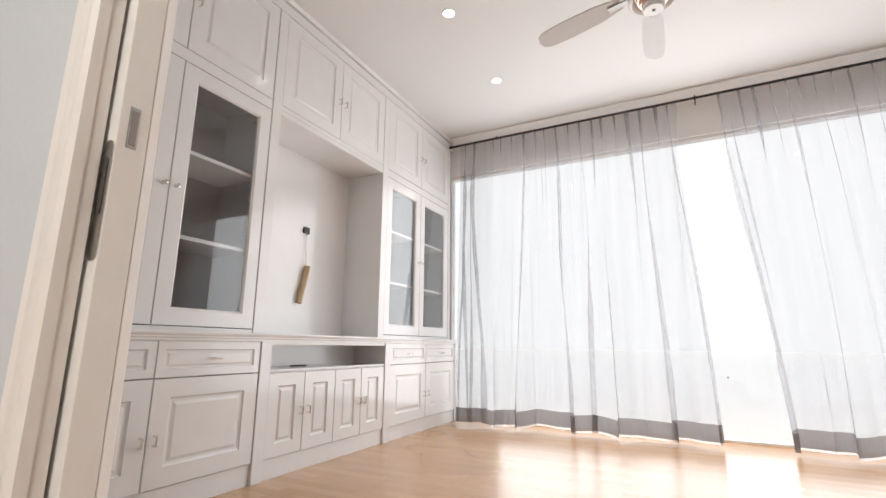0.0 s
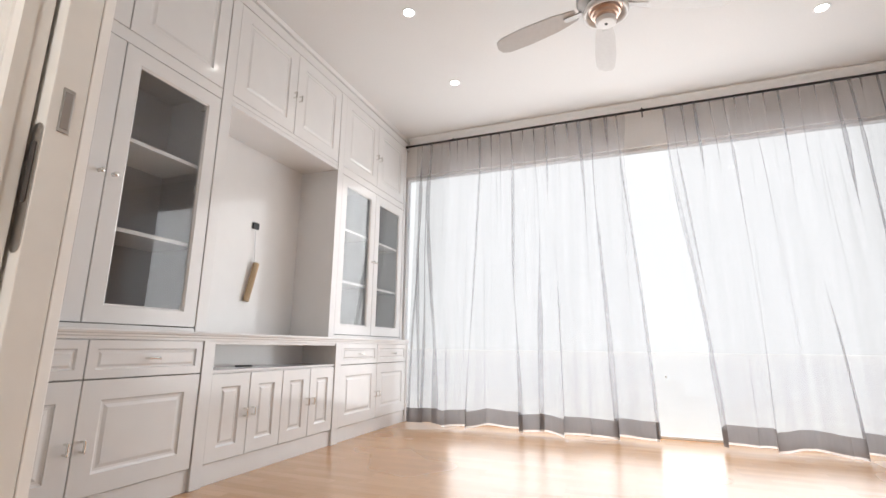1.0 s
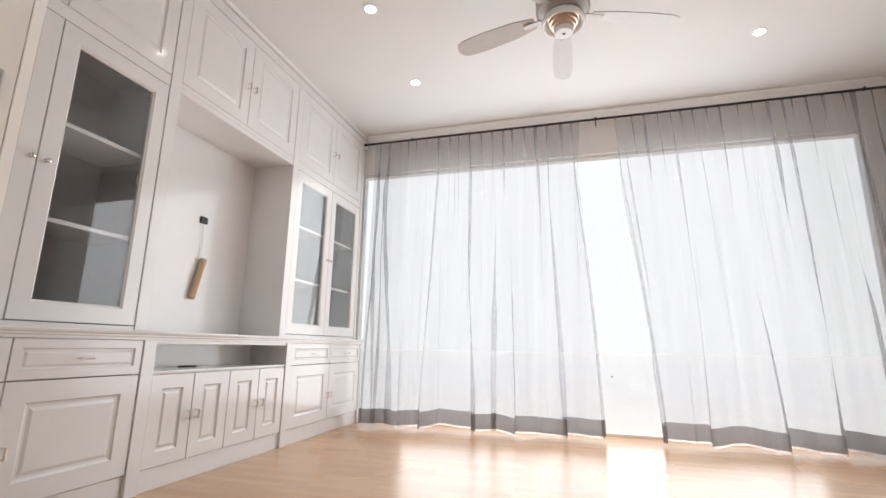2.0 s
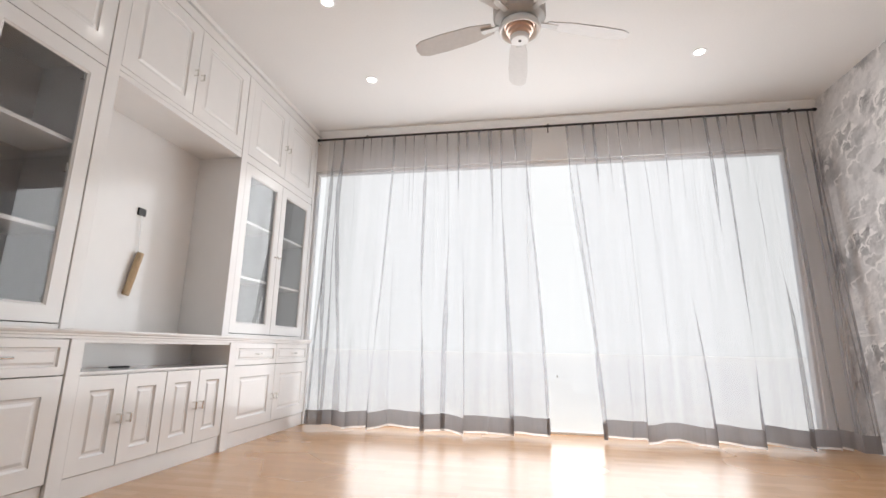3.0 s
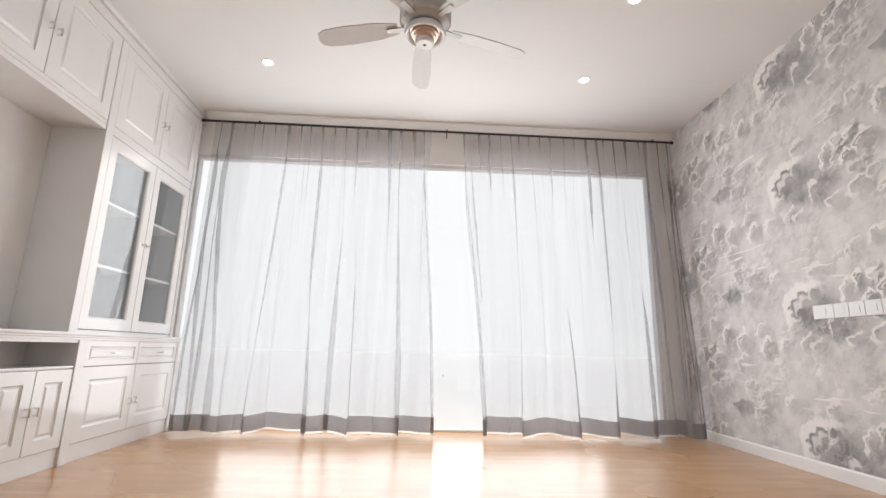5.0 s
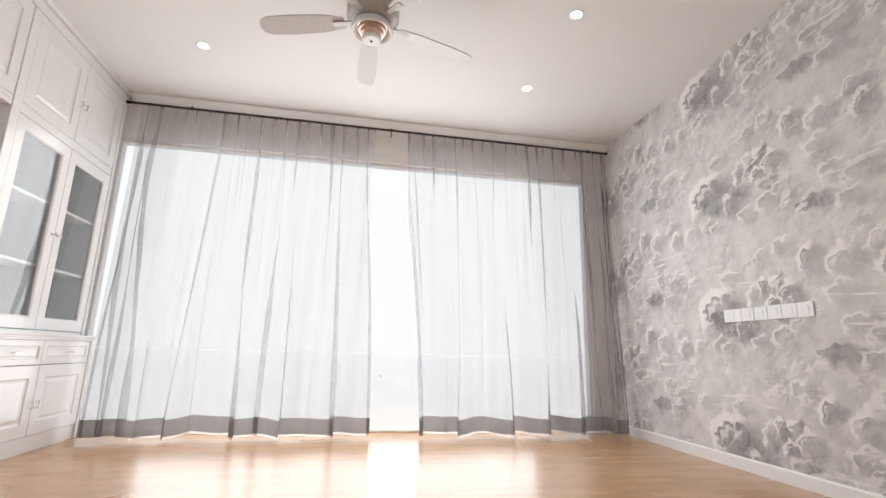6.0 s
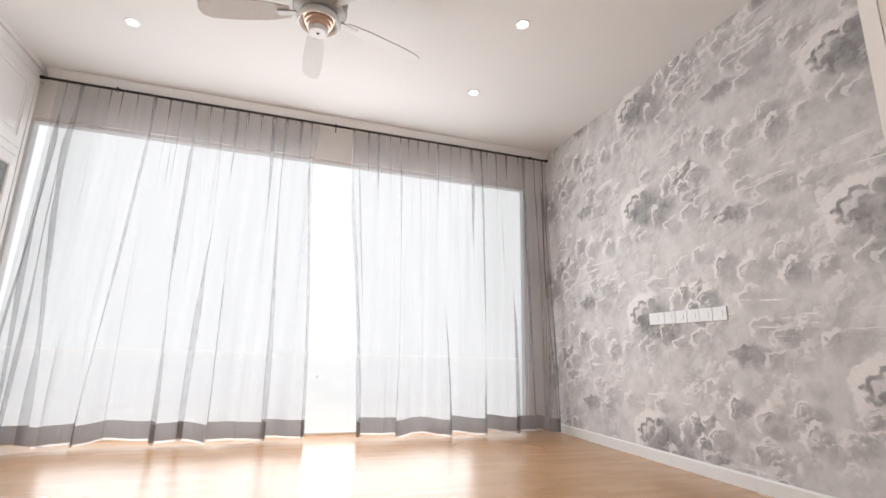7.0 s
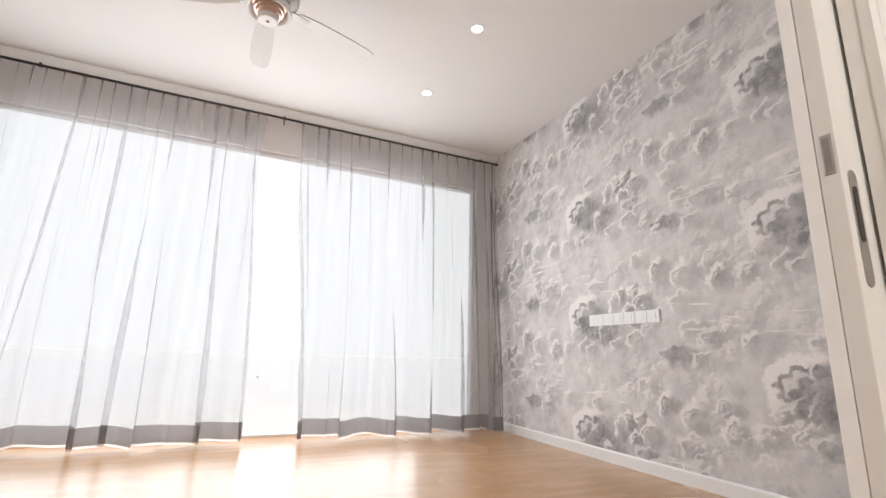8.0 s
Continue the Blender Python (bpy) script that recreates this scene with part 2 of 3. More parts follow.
    def puff(cs, cv, rs, rv, dark, rim):
        q = vec('MULTIPLY', vec('SUBTRACT', p, (cs, cv, 0.0)), (1 / rs, 1 / rv, 0.0))
        dist = math_node('MULTIPLY_ADD', scallop, min(1.0, 0.07 / min(rs, rv)), vec('LENGTH', q))
        lit = smooth(vec('DOT_PRODUCT', q, (-0.80, 0.60, 0.0)), -0.05, 0.62)
        if dark:
            soft = smooth(vec('LENGTH', vec('ADD', q, (-0.28, 0.12, 0.0))), 1.45, 0.55)
            crisp = smooth(dist, 0.98, 0.84)
            inner = math_node('MULTIPLY', math_node('MULTIPLY_ADD', lit, math_node('SUBTRACT', crisp, soft), soft), dark)
            state["dark"] = math_node('MAXIMUM', inner, state["dark"]) if state["dark"] else inner
        if rim:
            band = math_node('MULTIPLY', math_node('MULTIPLY', smooth(dist, 0.84, 0.93), smooth(dist, 1.34, 1.10)), math_node('MULTIPLY', lit, rim))
            if rim > 0.85:
                inner_band = math_node('MULTIPLY', math_node('MULTIPLY', smooth(dist, 0.50, 0.58), smooth(dist, 0.76, 0.64)), math_node('MULTIPLY', math_node('MULTIPLY', lit, lit), 0.75))
                band = math_node('MAXIMUM', band, inner_band)
            state["rim"] = math_node('MAXIMUM', band, state["rim"]) if state["rim"] else band

    puff(0.08, -0.01, 0.20, 0.15, 0.95, 1.0)
    puff(-0.07, 0.03, 0.06, 0.09, 0.5, 1.0)
    puff(-0.04, -0.12, 0.08, 0.06, 0.5, 0.8)
    puff(0.15, 0.09, 0.08, 0.05, 0.7, 0.8)
    puff(0.36, 0.06, 0.055, 0.080, 0.45, 1.0)
    puff(0.45, 0.12, 0.05, 0.07, 0.8, 1.0)
    puff(0.54, 0.15, 0.055, 0.065, 0.9, 1.0)
    puff(0.62, 0.06, 0.08, 0.075, 0.55, 0.9)
    puff(0.50, 0.00, 0.06, 0.05, 0.8, 1.0)
    puff(0.57, -0.07, 0.09, 0.05, 0.7, 0.6)
    puff(0.25, -0.13, 0.06, 0.08, 0.3, 0.8)
    puff(0.38, -0.22, 0.08, 0.06, 0.3, 0.8)
    puff(0.12, -0.25, 0.07, 0.05, 0.3, 0.7)
    puff(0.76, 0.24, 0.075, 0.085, 0.7, 1.0)
    puff(0.95, 0.20, 0.10, 0.09, 0.4, 0.9)
    puff(0.92, 0.03, 0.10, 0.08, 0.3, 0.7)
    puff(0.83, -0.29, 0.13, 0.055, 0.9, 0.0)
    puff(1.14, 0.27, 0.08, 0.06, 0.5, 0.9)
    puff(1.19, 0.15, 0.08, 0.07, 0.5, 0.9)
    puff(1.12, -0.20, 0.11, 0.07, 0.3, 0.6)
    puff(0.17, 0.22, 0.08, 0.06, 0.35, 0.7)
    puff(0.45, 0.31, 0.07, 0.06, 0.3, 0.7)
    puff(0.60, 0.34, 0.08, 0.06, 0.3, 0.8)
    puff(0.55, -0.20, 0.09, 0.07, 0.35, 0.8)
    puff(0.68, -0.14, 0.08, 0.07, 0.25, 0.7)
    puff(0.98, -0.14, 0.09, 0.06, 0.3, 0.7)
    puff(1.05, -0.32, 0.10, 0.06, 0.35, 0.7)
    puff(-0.15, 0.22, 0.08, 0.06, 0.3, 0.8)
    puff(-0.14, -0.25, 0.08, 0.07, 0.3, 0.8)
    puff(0.22, -0.09, 0.15, 0.11, 0.75, 0.0)
    puff(0.02, -0.22, 0.07, 0.055, 0.55, 0.9)

    # billows lit from the upper left, as an engraver would shade them
    ragged = vec('ADD', vec('SCALE', vec('SUBTRACT', noise_at(wall, 7.0, 3, 0.6, True), (0.5, 0.5, 0.5)), 0.085), vec('SCALE', vec('SUBTRACT', noise_at(wall, 24.0, 2, 0.5, True), (0.5, 0.5, 0.5)), 0.022))
    body = vec('MULTIPLY', vec('ADD', wall, ragged), (0.85, 1.05, 1.0))

    def billow(q, scale):
        vor = n.new("ShaderNodeTexVoronoi")
        vor.inputs["Scale"].default_value, vor.inputs["Detail"].default_value = scale, 1.6
        vor.inputs["Roughness"].default_value, vor.inputs["Lacunarity"].default_value = 0.55, 2.3
        l.new(q, vor.inputs["Vector"])
        return vor.outputs["Distance"]

    slope = math_node('SUBTRACT', billow(vec('ADD', body, (-0.0084, 0.0063, 0.0)), 6.3), billow(body, 6.3))
    r1, d1 = smooth(slope, 0.036, 0.066), smooth(slope, 0.020, -0.060)
    zone = smooth(noise_at(wall, 2.6, 2), 0.40, 0.62)
    zone2 = smooth(noise_at(vec('ADD', wall, (5.0, 2.0, 0.0)), 3.1, 2), 0.42, 0.60)
    broad = noise_at(wall, 3.0, 5, 0.6)
    fine = noise_at(wall, 45.0, 4, 0.6)
    # thin wind-drawn streaks
    tilt = vec('ADD', vec('MULTIPLY', wall, (2.2, 26.0, 1.0)), vec('SCALE', vec('MULTIPLY', noise_at(wall, 2.0, 2, 0.5, True), (0.0, 1.0, 0.0)), 2.2))
    streak = math_node('MULTIPLY', smooth(noise_at(tilt, 1.0, 3, 0.6), 0.58, 0.68), smooth(vec('LENGTH', vec('MULTIPLY', vec('SUBTRACT', p, (1.05, -0.04, 0.0)), (1.9, 4.6, 0.0))), 1.0, 0.5))
    streak2 = math_node('MULTIPLY', smooth(noise_at(tilt, 1.0, 3, 0.6), 0.57, 0.68), smooth(vec('LENGTH', vec('MULTIPLY', vec('SUBTRACT', p, (0.22, 0.27, 0.0)), (1.9, 5.5, 0.0))), 1.0, 0.5))
    dark = math_node('MULTIPLY_ADD', state["dark"], 0.66, math_node('MULTIPLY', math_node('MULTIPLY_ADD', zone, 0.7, 0.3), math_node('MULTIPLY', d1, 0.17)))
    dark = math_node('MULTIPLY', dark, smooth(noise_at(p, 9.0, 3, 0.5), 0.30, 0.65, 0.7, 1.12))
    dark = math_node('MULTIPLY_ADD', smooth(broad, 0.35, 0.70), 0.20, dark)
    dark = math_node('MULTIPLY_ADD', smooth(noise_at(vec('ADD', wall, vec('SCALE', w2, 1.6)), 8.0, 5, 0.6), 0.42, 0.66), 0.20, dark)
    dark = math_node('MULTIPLY', dark, smooth(fine, 0.2, 0.8, 0.9, 1.08))
    light = math_node('MAXIMUM', math_node('MULTIPLY', state["rim"], 1.0), math_node('MULTIPLY', math_node('MULTIPLY', r1, math_node('MULTIPLY', zone, zone2)), 0.78))
    light = math_node('MAXIMUM', light, math_node('MULTIPLY', math_node('MAXIMUM', streak, streak2), 1.0))
    light = math_node('MULTIPLY', light, smooth(fine, 0.25, 0.55, 0.75, 1.0))

    def mix(f, a, c):
        q = n.new("ShaderNodeMix")
        q.data_type = 'RGBA'
        put(q.inputs[0], f), put(q.inputs[6], a), put(q.inputs[7], c)
        return q.outputs[2]

    ground = mix(dark, (0.75, 0.732, 0.725, 1), (0.235, 0.227, 0.232, 1))
    l.new(mix(light, ground, (0.88, 0.855, 0.84, 1)), b.inputs["Base Color"])
    bp = n.new("ShaderNodeBump")
    bp.inputs["Strength"].default_value, bp.inputs["Distance"].default_value = 0.1, 0.001
    l.new(fine, bp.inputs["Height"])
    l.new(bp.outputs[0], b.inputs["Normal"])
    return m


WALLPAPER = cloud_wallpaper()


# ---------- mesh tools ----------
def finish(name, bm, mat, smooth=False):
    me = bpy.data.meshes.new(name)
    bm.to_mesh(me)
    bm.free()
    me.materials.append(mat)
    if smooth:
        for p in me.polygons:
            p.use_smooth = True
    return me


def part(name, bm, mat, parent, label="", smooth=False):
    """Links a bmesh as one mesh object under a thing or a part."""
    ob = new(name, finish(name, bm, mat, smooth))
    ob.parent = parent
    if label:
        tagged(ob, label)
    return ob


def thing(name, label, category, group="", kind="", at=(0, 0, 0)):
    ob = new(name)
    ob.location = at
    ob.empty_display_size = 0.1
    return tagged(ob, label, category, group, kind)


def solid(name, bm, mat, label, category, group="", kind="", smooth=False):
    return tagged(new(name, finish(name, bm, mat, smooth)), label, category, group, kind)


def box(x0, x1, y0, y1, z0, z1, bevel=0.0, bm=None):
    own = bmesh.new()
    bmesh.ops.create_cube(own, size=1, matrix=Matrix.Translation(((x0 + x1) / 2, (y0 + y1) / 2, (z0 + z1) / 2)) @ Matrix.Diagonal((x1 - x0, y1 - y0, z1 - z0, 1)))
    if bevel:
        bmesh.ops.bevel(own, geom=own.edges[:], offset=bevel, segments=2, affect='EDGES', profile=0.5)
    if bm is None:
        return own
    me = bpy.data.meshes.new("tmp")
    own.to_mesh(me)
    own.free()
    bm.from_mesh(me)
    bpy.data.meshes.remove(me)
    return bm


def lathe(profile, steps=48, bm=None, m=Matrix.Identity(4)):
    """Turns (radius, height) rows about the z axis."""
    bm = bm or bmesh.new()
    rings = []
    for r, z in profile:
        rings.append([bm.verts.new(m @ Vector((r * math.cos(6.283185 * k / steps), r * math.sin(6.283185 * k / steps), z))) for k in range(steps)] if r > 1e-5 else [bm.verts.new(m @ Vector((0, 0, z)))])
    for a, b in zip(rings, rings[1:]):
        for k in range(steps):
            q = [a[k % len(a)], a[(k + 1) % len(a)], b[(k + 1) % len(b)], b[k % len(b)]]
            q = list(dict.fromkeys(q))
            if len(q) > 2:
                bm.faces.new(q)
    bmesh.ops.recalc_face_normals(bm, faces=bm.faces[:])
    return bm


def extrude_profile(points, a, b, axis):
    """A closed outline of (u, v) drawn from a to b along an axis: x (u = y, v = z) or y (u = x, v = z)."""
    bm = bmesh.new()
    ends = []
    for t in (a, b):
        ends.append([bm.verts.new((t, u, v) if axis == 'x' else (u, t, v) if axis == 'y' else (u, v, t)) for u, v in points])
    n = len(points)
    for k in range(n):
        bm.faces.new((ends[0][k], ends[0][(k + 1) % n], ends[1][(k + 1) % n], ends[1][k]))
    bm.faces.new(ends[0])
    bm.faces.new(ends[1])
    bmesh.ops.recalc_face_normals(bm, faces=bm.faces[:])
    return bm


def steps_panel(x, y0, y1, z0, z1, rows, hole=False, back=0.020):
    """A joinery front facing +x: rows of (inset, height over x) from its rim to its middle. hole leaves the middle open."""
    bm = bmesh.new()
    rows = [(0.0, -back), *rows]
    if hole:
        rows = rows + [(rows[-1][0], -back)]
    loops = []
    for i, h in rows:
        loops.append([bm.verts.new((x + h, y, z)) for y, z in ((y0 + i, z0 + i), (y1 - i, z0 + i), (y1 - i, z1 - i), (y0 + i, z1 - i))])
    pairs = list(zip(loops, loops[1:])) + ([(loops[-1], loops[0])] if hole else [])
    for a, b in pairs:
        for k in range(4):
            bm.faces.new((a[k], a[(k + 1) % 4], b[(k + 1) % 4], b[k]))
    if not hole:
        bm.faces.new(loops[-1])
        bm.faces.new(loops[0])
    bmesh.ops.recalc_face_normals(bm, faces=bm.faces[:])
    return bm


def rod(p, q, r, steps=12, bm=None):
    p, q = Vector(p), Vector(q)
    m = Matrix.Translation(p) @ (q - p).to_track_quat('Z', 'Y').to_matrix().to_4x4()
    return lathe([(0, 0), (r, 0), (r, (q - p).length), (0, (q - p).length)], steps, bm, m)


# ---------- structure ----------
solid("floor", box(BACKL - 0.2, RIGHT + 0.2, -3.4, WIN + 0.20, -0.12, 0.0), FLOOR, "honey-coloured laminate wood floor with a satin gloss", "floor", kind="structure")
solid("ceiling", box(BACKL - 0.2, RIGHT + 0.2, HALLWALL, WIN + 0.11, CEIL, CEIL + 0.15), CEIL_PAINT, "plain white painted ceiling", "ceiling", kind="structure")
solid("wall_east", box(RIGHT, RIGHT + 0.15, HALLWALL, WIN, 0, CEIL), WALLPAPER, "wall papered with grey engraved storm clouds", "wall", kind="structure")
solid("wall_west", box(BACKL - 0.15, BACKL, HALLWALL, WIN, 0, CEIL), WALL_PAINT, "plain white painted wall behind the cabinets", "wall", kind="structure")


def window_wall():
    bm = bmesh.new()
    t = WIN + 0.11
    box(BACKL - 0.15, OPX0, WIN, t, 0, CEIL, bm=bm)
    box(OPX1, RIGHT + 0.15, WIN, t, 0, CEIL, bm=bm)
    box(OPX0, OPX1, WIN, t, OPZ, CEIL, bm=bm)
    return solid("wall_north", bm, WALL_PAINT, "white painted wall round the wide window opening", "wall", kind="structure")


window_wall()


def door_wall():
    bm = bmesh.new()
    box(BACKL - 0.15, JL - 0.05, HALLWALL, DOORWALL, 0, CEIL, bm=bm)
    box(JR + 0.09, RIGHT + 0.15, HALLWALL, DOORWALL, 0, CEIL, bm=bm)
    box(JL - 0.05, JR + 0.09, HALLWALL, DOORWALL, 2.15, CEIL, bm=bm)
    return solid("wall_south", bm, HALL_PAINT, "pale grey painted wall round the doorway", "wall", kind="structure")


door_wall()


def hall():
    bm = bmesh.new()
    box(-2.6, -2.48, -3.4, HALLWALL, 0, CEIL, bm=bm)
    box(2.53, 2.68, -3.4, HALLWALL, 0, CEIL, bm=bm)
    box(-2.6, 2.68, -3.52, -3.4, 0, CEIL, bm=bm)
    solid("wall_hall", bm, HALL_PAINT, "plain pale grey hallway walls", "wall", kind="structure")
    solid("ceiling_hall", box(-2.6, 2.68, -3.4, HALLWALL, CEIL, CEIL + 0.12), CEIL_PAINT, "plain white hallway ceiling", "ceiling", kind="structure")


hall()
solid("ground", box(-60, 60, WIN + 0.20, 120, -0.30, -0.06), PAVING, "pale paved terrace beyond the window", "ground", kind="structure")


def sky_glow():
    m = bpy.data.materials.new("white_hazy_sky")
    m.use_nodes = True
    n = m.node_tree.nodes
    n.remove(n["Principled BSDF"])
    e = n.new("ShaderNodeEmission")
    e.inputs[0].default_value, e.inputs[1].default_value = (0.985, 0.99, 1.0, 1), 1.0
    m.node_tree.links.new(e.outputs[0], n["Material Output"].inputs[0])
    return m


solid("backdrop", box(-200, 200, 118, 118.2, -0.06, 60), sky_glow(), "bright white hazy sky beyond the window", "sky", kind="structure")

# cornice over the window, and on the cabinets' side
COVE = [(0.0, 0.0), (0.0, -0.075), (0.012, -0.075), (0.018, -0.062), (0.034, -0.052), (0.060, -0.040), (0.080, -0.022), (0.088, -0.012), (0.100, -0.012), (0.100, 0.0)]
solid("trim_cornice", extrude_profile([(WIN - u, CEIL + v) for u, v in COVE], UPPER + 0.03, RIGHT - 0.001, 'x'), TRIM_PAINT, "white moulded plaster cornice above the curtains", "cornice", kind="structure")
SKIRT = [(0.0, 0.0), (0.0, 0.075), (-0.006, 0.082), (-0.014, 0.070), (-0.014, 0.0)]
solid("baseboard", extrude_profile([(RIGHT + u, v) for u, v in SKIRT], DOORWALL, WIN - 0.001, 'y'), TRIM_PAINT, "low white painted baseboard along the papered wall", "baseboard", kind="structure")


# ---------- window ----------
def window():
    w = thing("window_1", "wide white-framed sliding glass door behind sheer curtains", "window", kind="structure")
    y0, y1 = WIN + 0.045, WIN + 0.085
    part("window_frame", box(OPX0, OPX0 + 0.025, y0 - 0.02, y1 + 0.02, 0, OPZ, 0.003), FRAME_WHITE, w)
    part("window_frame", box(OPX1 - 0.025, OPX1, y0 - 0.02, y1 + 0.02, 0, OPZ, 0.003), FRAME_WHITE, w)
    part("window_frame", box(OPX0 + 0.025, OPX1 - 0.025, y0 - 0.02, y1 + 0.02, OPZ - 0.025, OPZ, 0.003), FRAME_WHITE, w)
    part("window_sill", box(OPX0 + 0.025, OPX1 - 0.025, y0 - 0.02, y1 + 0.02, 0.0, 0.02, 0.003), FRAME_WHITE, w)
    pane = part("pane", box(OPX0 + 0.025, OPX1 - 0.025, y0 + 0.02, y0 + 0.026, 0.02, OPZ - 0.025), GLASS, w)
    pane.visible_shadow = False
    part("latch", box(0.262, 0.276, y0 + 0.012, y0 + 0.021, 0.466, 0.484, 0.003), WHITE_PLASTIC, w, "small pale latch")


window()


# ---------- doorway ----------
def doorway(side):
    """One side of the double pocket doorway; side -1 is the cabinets' side."""
    x = JL if side < 0 else JR
    ext = -1 if side < 0 else 1
    out = 0.019 if side < 0 else 0.058          # how far the leaf stands out of its pocket
    ya, yb = (0.3236, 0.3650) if side < 0 else (0.3300, 0.3570)

    def bx(d0, d1, y0, y1, z0, z1, bevel=0.0):
        a, b = sorted((x + ext * d0, x + ext * d1))
        return box(a, b, y0, y1, z0, z1, bevel)

    def oval(d0, d1, z0, z1, y0, y1):
        """A flat plate with round ends, its face towards the hall."""
        r, c = (d1 - d0) / 2, (d0 + d1) / 2
        ring = [(c + r * math.cos(a), z1 - r + r * math.sin(a)) for a in (math.pi * k / 10 for k in range(11))] + [(c + r * math.cos(a), z0 + r + r * math.sin(a)) for a in (math.pi + math.pi * k / 10 for k in range(11))]
        bm = bmesh.new()
        ends = [[bm.verts.new((x + ext * d, y, z)) for d, z in ring] for y in (y0, y1)]
        n = len(ring)
        for k in range(n):
            bm.faces.new((ends[0][k], ends[0][(k + 1) % n], ends[1][(k + 1) % n], ends[1][k]))
        bm.faces.new(ends[0])
        bm.faces.new(ends[1])
        bmesh.ops.recalc_face_normals(bm, faces=bm.faces[:])
        return bm

    leaf = thing("sliding_door", "cream painted sliding door leaf pushed back into its wall pocket", "door", "pair of pocket doors")
    part("door_leaf", bx(0.0, out + 0.20, ya, yb, 0.008, 2.10, 0.0015), JAMB_PAINT, leaf)
    yc = (ya + yb) / 2 - 0.001
    part("lock_plate", bx(-0.0012, 0.004, yc - 0.0072, yc + 0.0072, 0.968, 1.030, 0.0008), STEEL, leaf, "recessed steel lock plate")
    # raised grey piece, coloured as the shaded slot
    part("lock_slot", bx(-0.0020, 0.0, yc - 0.0048, yc + 0.0048, 0.973, 1.025, 0.0006), SLOT_GREY, leaf, "shadowed slot of the lock")
    d0 = 0.001 if side < 0 else 0.014
    pull = part("flush_pull", oval(d0, d0 + 0.022, 0.805, 0.975, ya - 0.0012, ya + 0.004), STEEL, leaf, "oval flush steel finger pull")
    # raised dark piece in place of a hollow, coloured as its shade
    part("pull_recess", oval(d0 + 0.006, d0 + 0.016, 0.868, 0.950, ya - 0.0022, ya), DARK_VOID, pull, "dark piece for the shade in the finger pull")
    jamb = thing("door_trim", "cream painted pocket door lining with moulded casing", "door frame", kind="structure")
    part("lining_strip", bx(0.001, 0.049, yb + 0.001, DOORWALL + 0.003, 0, 2.15, 0.002), TRIM_PAINT, jamb, "white painted room-side strip")
    # dark strip set in the gap to draw its shade
    part("slot", bx(out + 0.030, out + 0.20, ya - 0.006, ya - 0.0015, 0, 2.15), DARK_VOID, jamb, "dark strip for the shaded slot beside the door leaf")
    part("lining", bx(out, out + 0.030, HALLWALL - 0.012, ya - 0.0055, 0, 2.15, 0.001), JAMB_PAINT, jamb)
    h = HALLWALL
    prof = [(out - 0.002, h), (out - 0.002, h - 0.015), (out + 0.006, h - 0.020), (out + 0.014, h - 0.020), (out + 0.018, h - 0.013), (out + 0.030, h - 0.013),
            (out + 0.034, h - 0.020), (out + 0.046, h - 0.022), (out + 0.056, h - 0.017), (out + 0.062, h - 0.012), (out + 0.076, h - 0.010), (out + 0.080, h - 0.004), (out + 0.080, h)]
    part("casing", extrude_profile([(x + ext * d, y) for d, y in prof], 0, 2.15, 'z'), JAMB_PAINT, jamb)


doorway(-1)
doorway(1)
head = thing("door_trim", "cream painted head lining over the doorway", "door frame", kind="structure")
part("head_lining", box(JL - 0.05, JR + 0.09, HALLWALL, DOORWALL + 0.004, 2.12, 2.15, 0.002), JAMB_PAINT, head)

# ---------- cabinets ----------
YL = (0.70, 1.252, 1.803)
YM = (1.875, 2.970)
YR = (3.045, 3.600, 4.160)
YEND = 4.20
RAISED = [(0.0, -0.002), (0.002, 0.0), (0.080, 0.0), (0.083, -0.005), (0.090, -0.008), (0.099, -0.008), (0.110, -0.004), (0.113, -0.003)]
SLIM = [(0.0, -0.002), (0.002, 0.0), (0.068, 0.0), (0.071, -0.006), (0.077, -0.010), (0.085, -0.010), (0.094, -0.005), (0.096, -0.004)]
GLAZED = [(0.0, -0.002), (0.002, 0.0), (0.074, 0.0), (0.078, -0.004), (0.084, -0.008)]


def gap(y0, y1, z0, z1, g=0.0022):
    return y0 + g, y1 - g, z0 + g, z1 - g


def pull_handle(parent, x, y, z, length=0.038, upright=True, name="handle"):
    bm = bmesh.new()
    h = length / 2
    ends = [(x, y, z - h), (x, y, z + h)] if upright else [(x, y - h, z), (x, y + h, z)]
    for e in ends:
        rod(e, (e[0] + 0.024, e[1], e[2]), 0.0048, 10, bm)
    a, b = ends
    o = 0.004
    rod((a[0] + 0.024, a[1] - (0 if upright else o), a[2] - (o if upright else 0)), (b[0] + 0.024, b[1] + (0 if upright else o), b[2] + (o if upright else 0)), 0.0055, 10, bm)
    part(name, bm, CHROME, parent, "small polished chrome handle", smooth=False)


def knob(parent, x, y, z):
    m = Matrix.Translation((x, y, z)) @ Matrix.Rotation(radians(90), 4, 'Y')
    part("knob", lathe([(0, 0), (0.009, 0), (0.009, 0.002), (0.0045, 0.004), (0.0045, 0.016), (0.011, 0.020), (0.012, 0.025), (0.010, 0.029), (0, 0.030)], 16, None, m), CHROME, parent, "round polished chrome knob", smooth=True)


def door(parent, x, y0, y1, z0, z1, rows, hinge, handle):
    """A raised-panel door leaf; hinge -1 opens at its far edge, handle gives the height of its handle."""
    d = part("door", steps_panel(x, *gap(y0, y1, z0, z1), rows), LACQUER, parent)
    pull_handle(d, x, y1 - 0.030 if hinge < 0 else y0 + 0.030, handle)
    return d


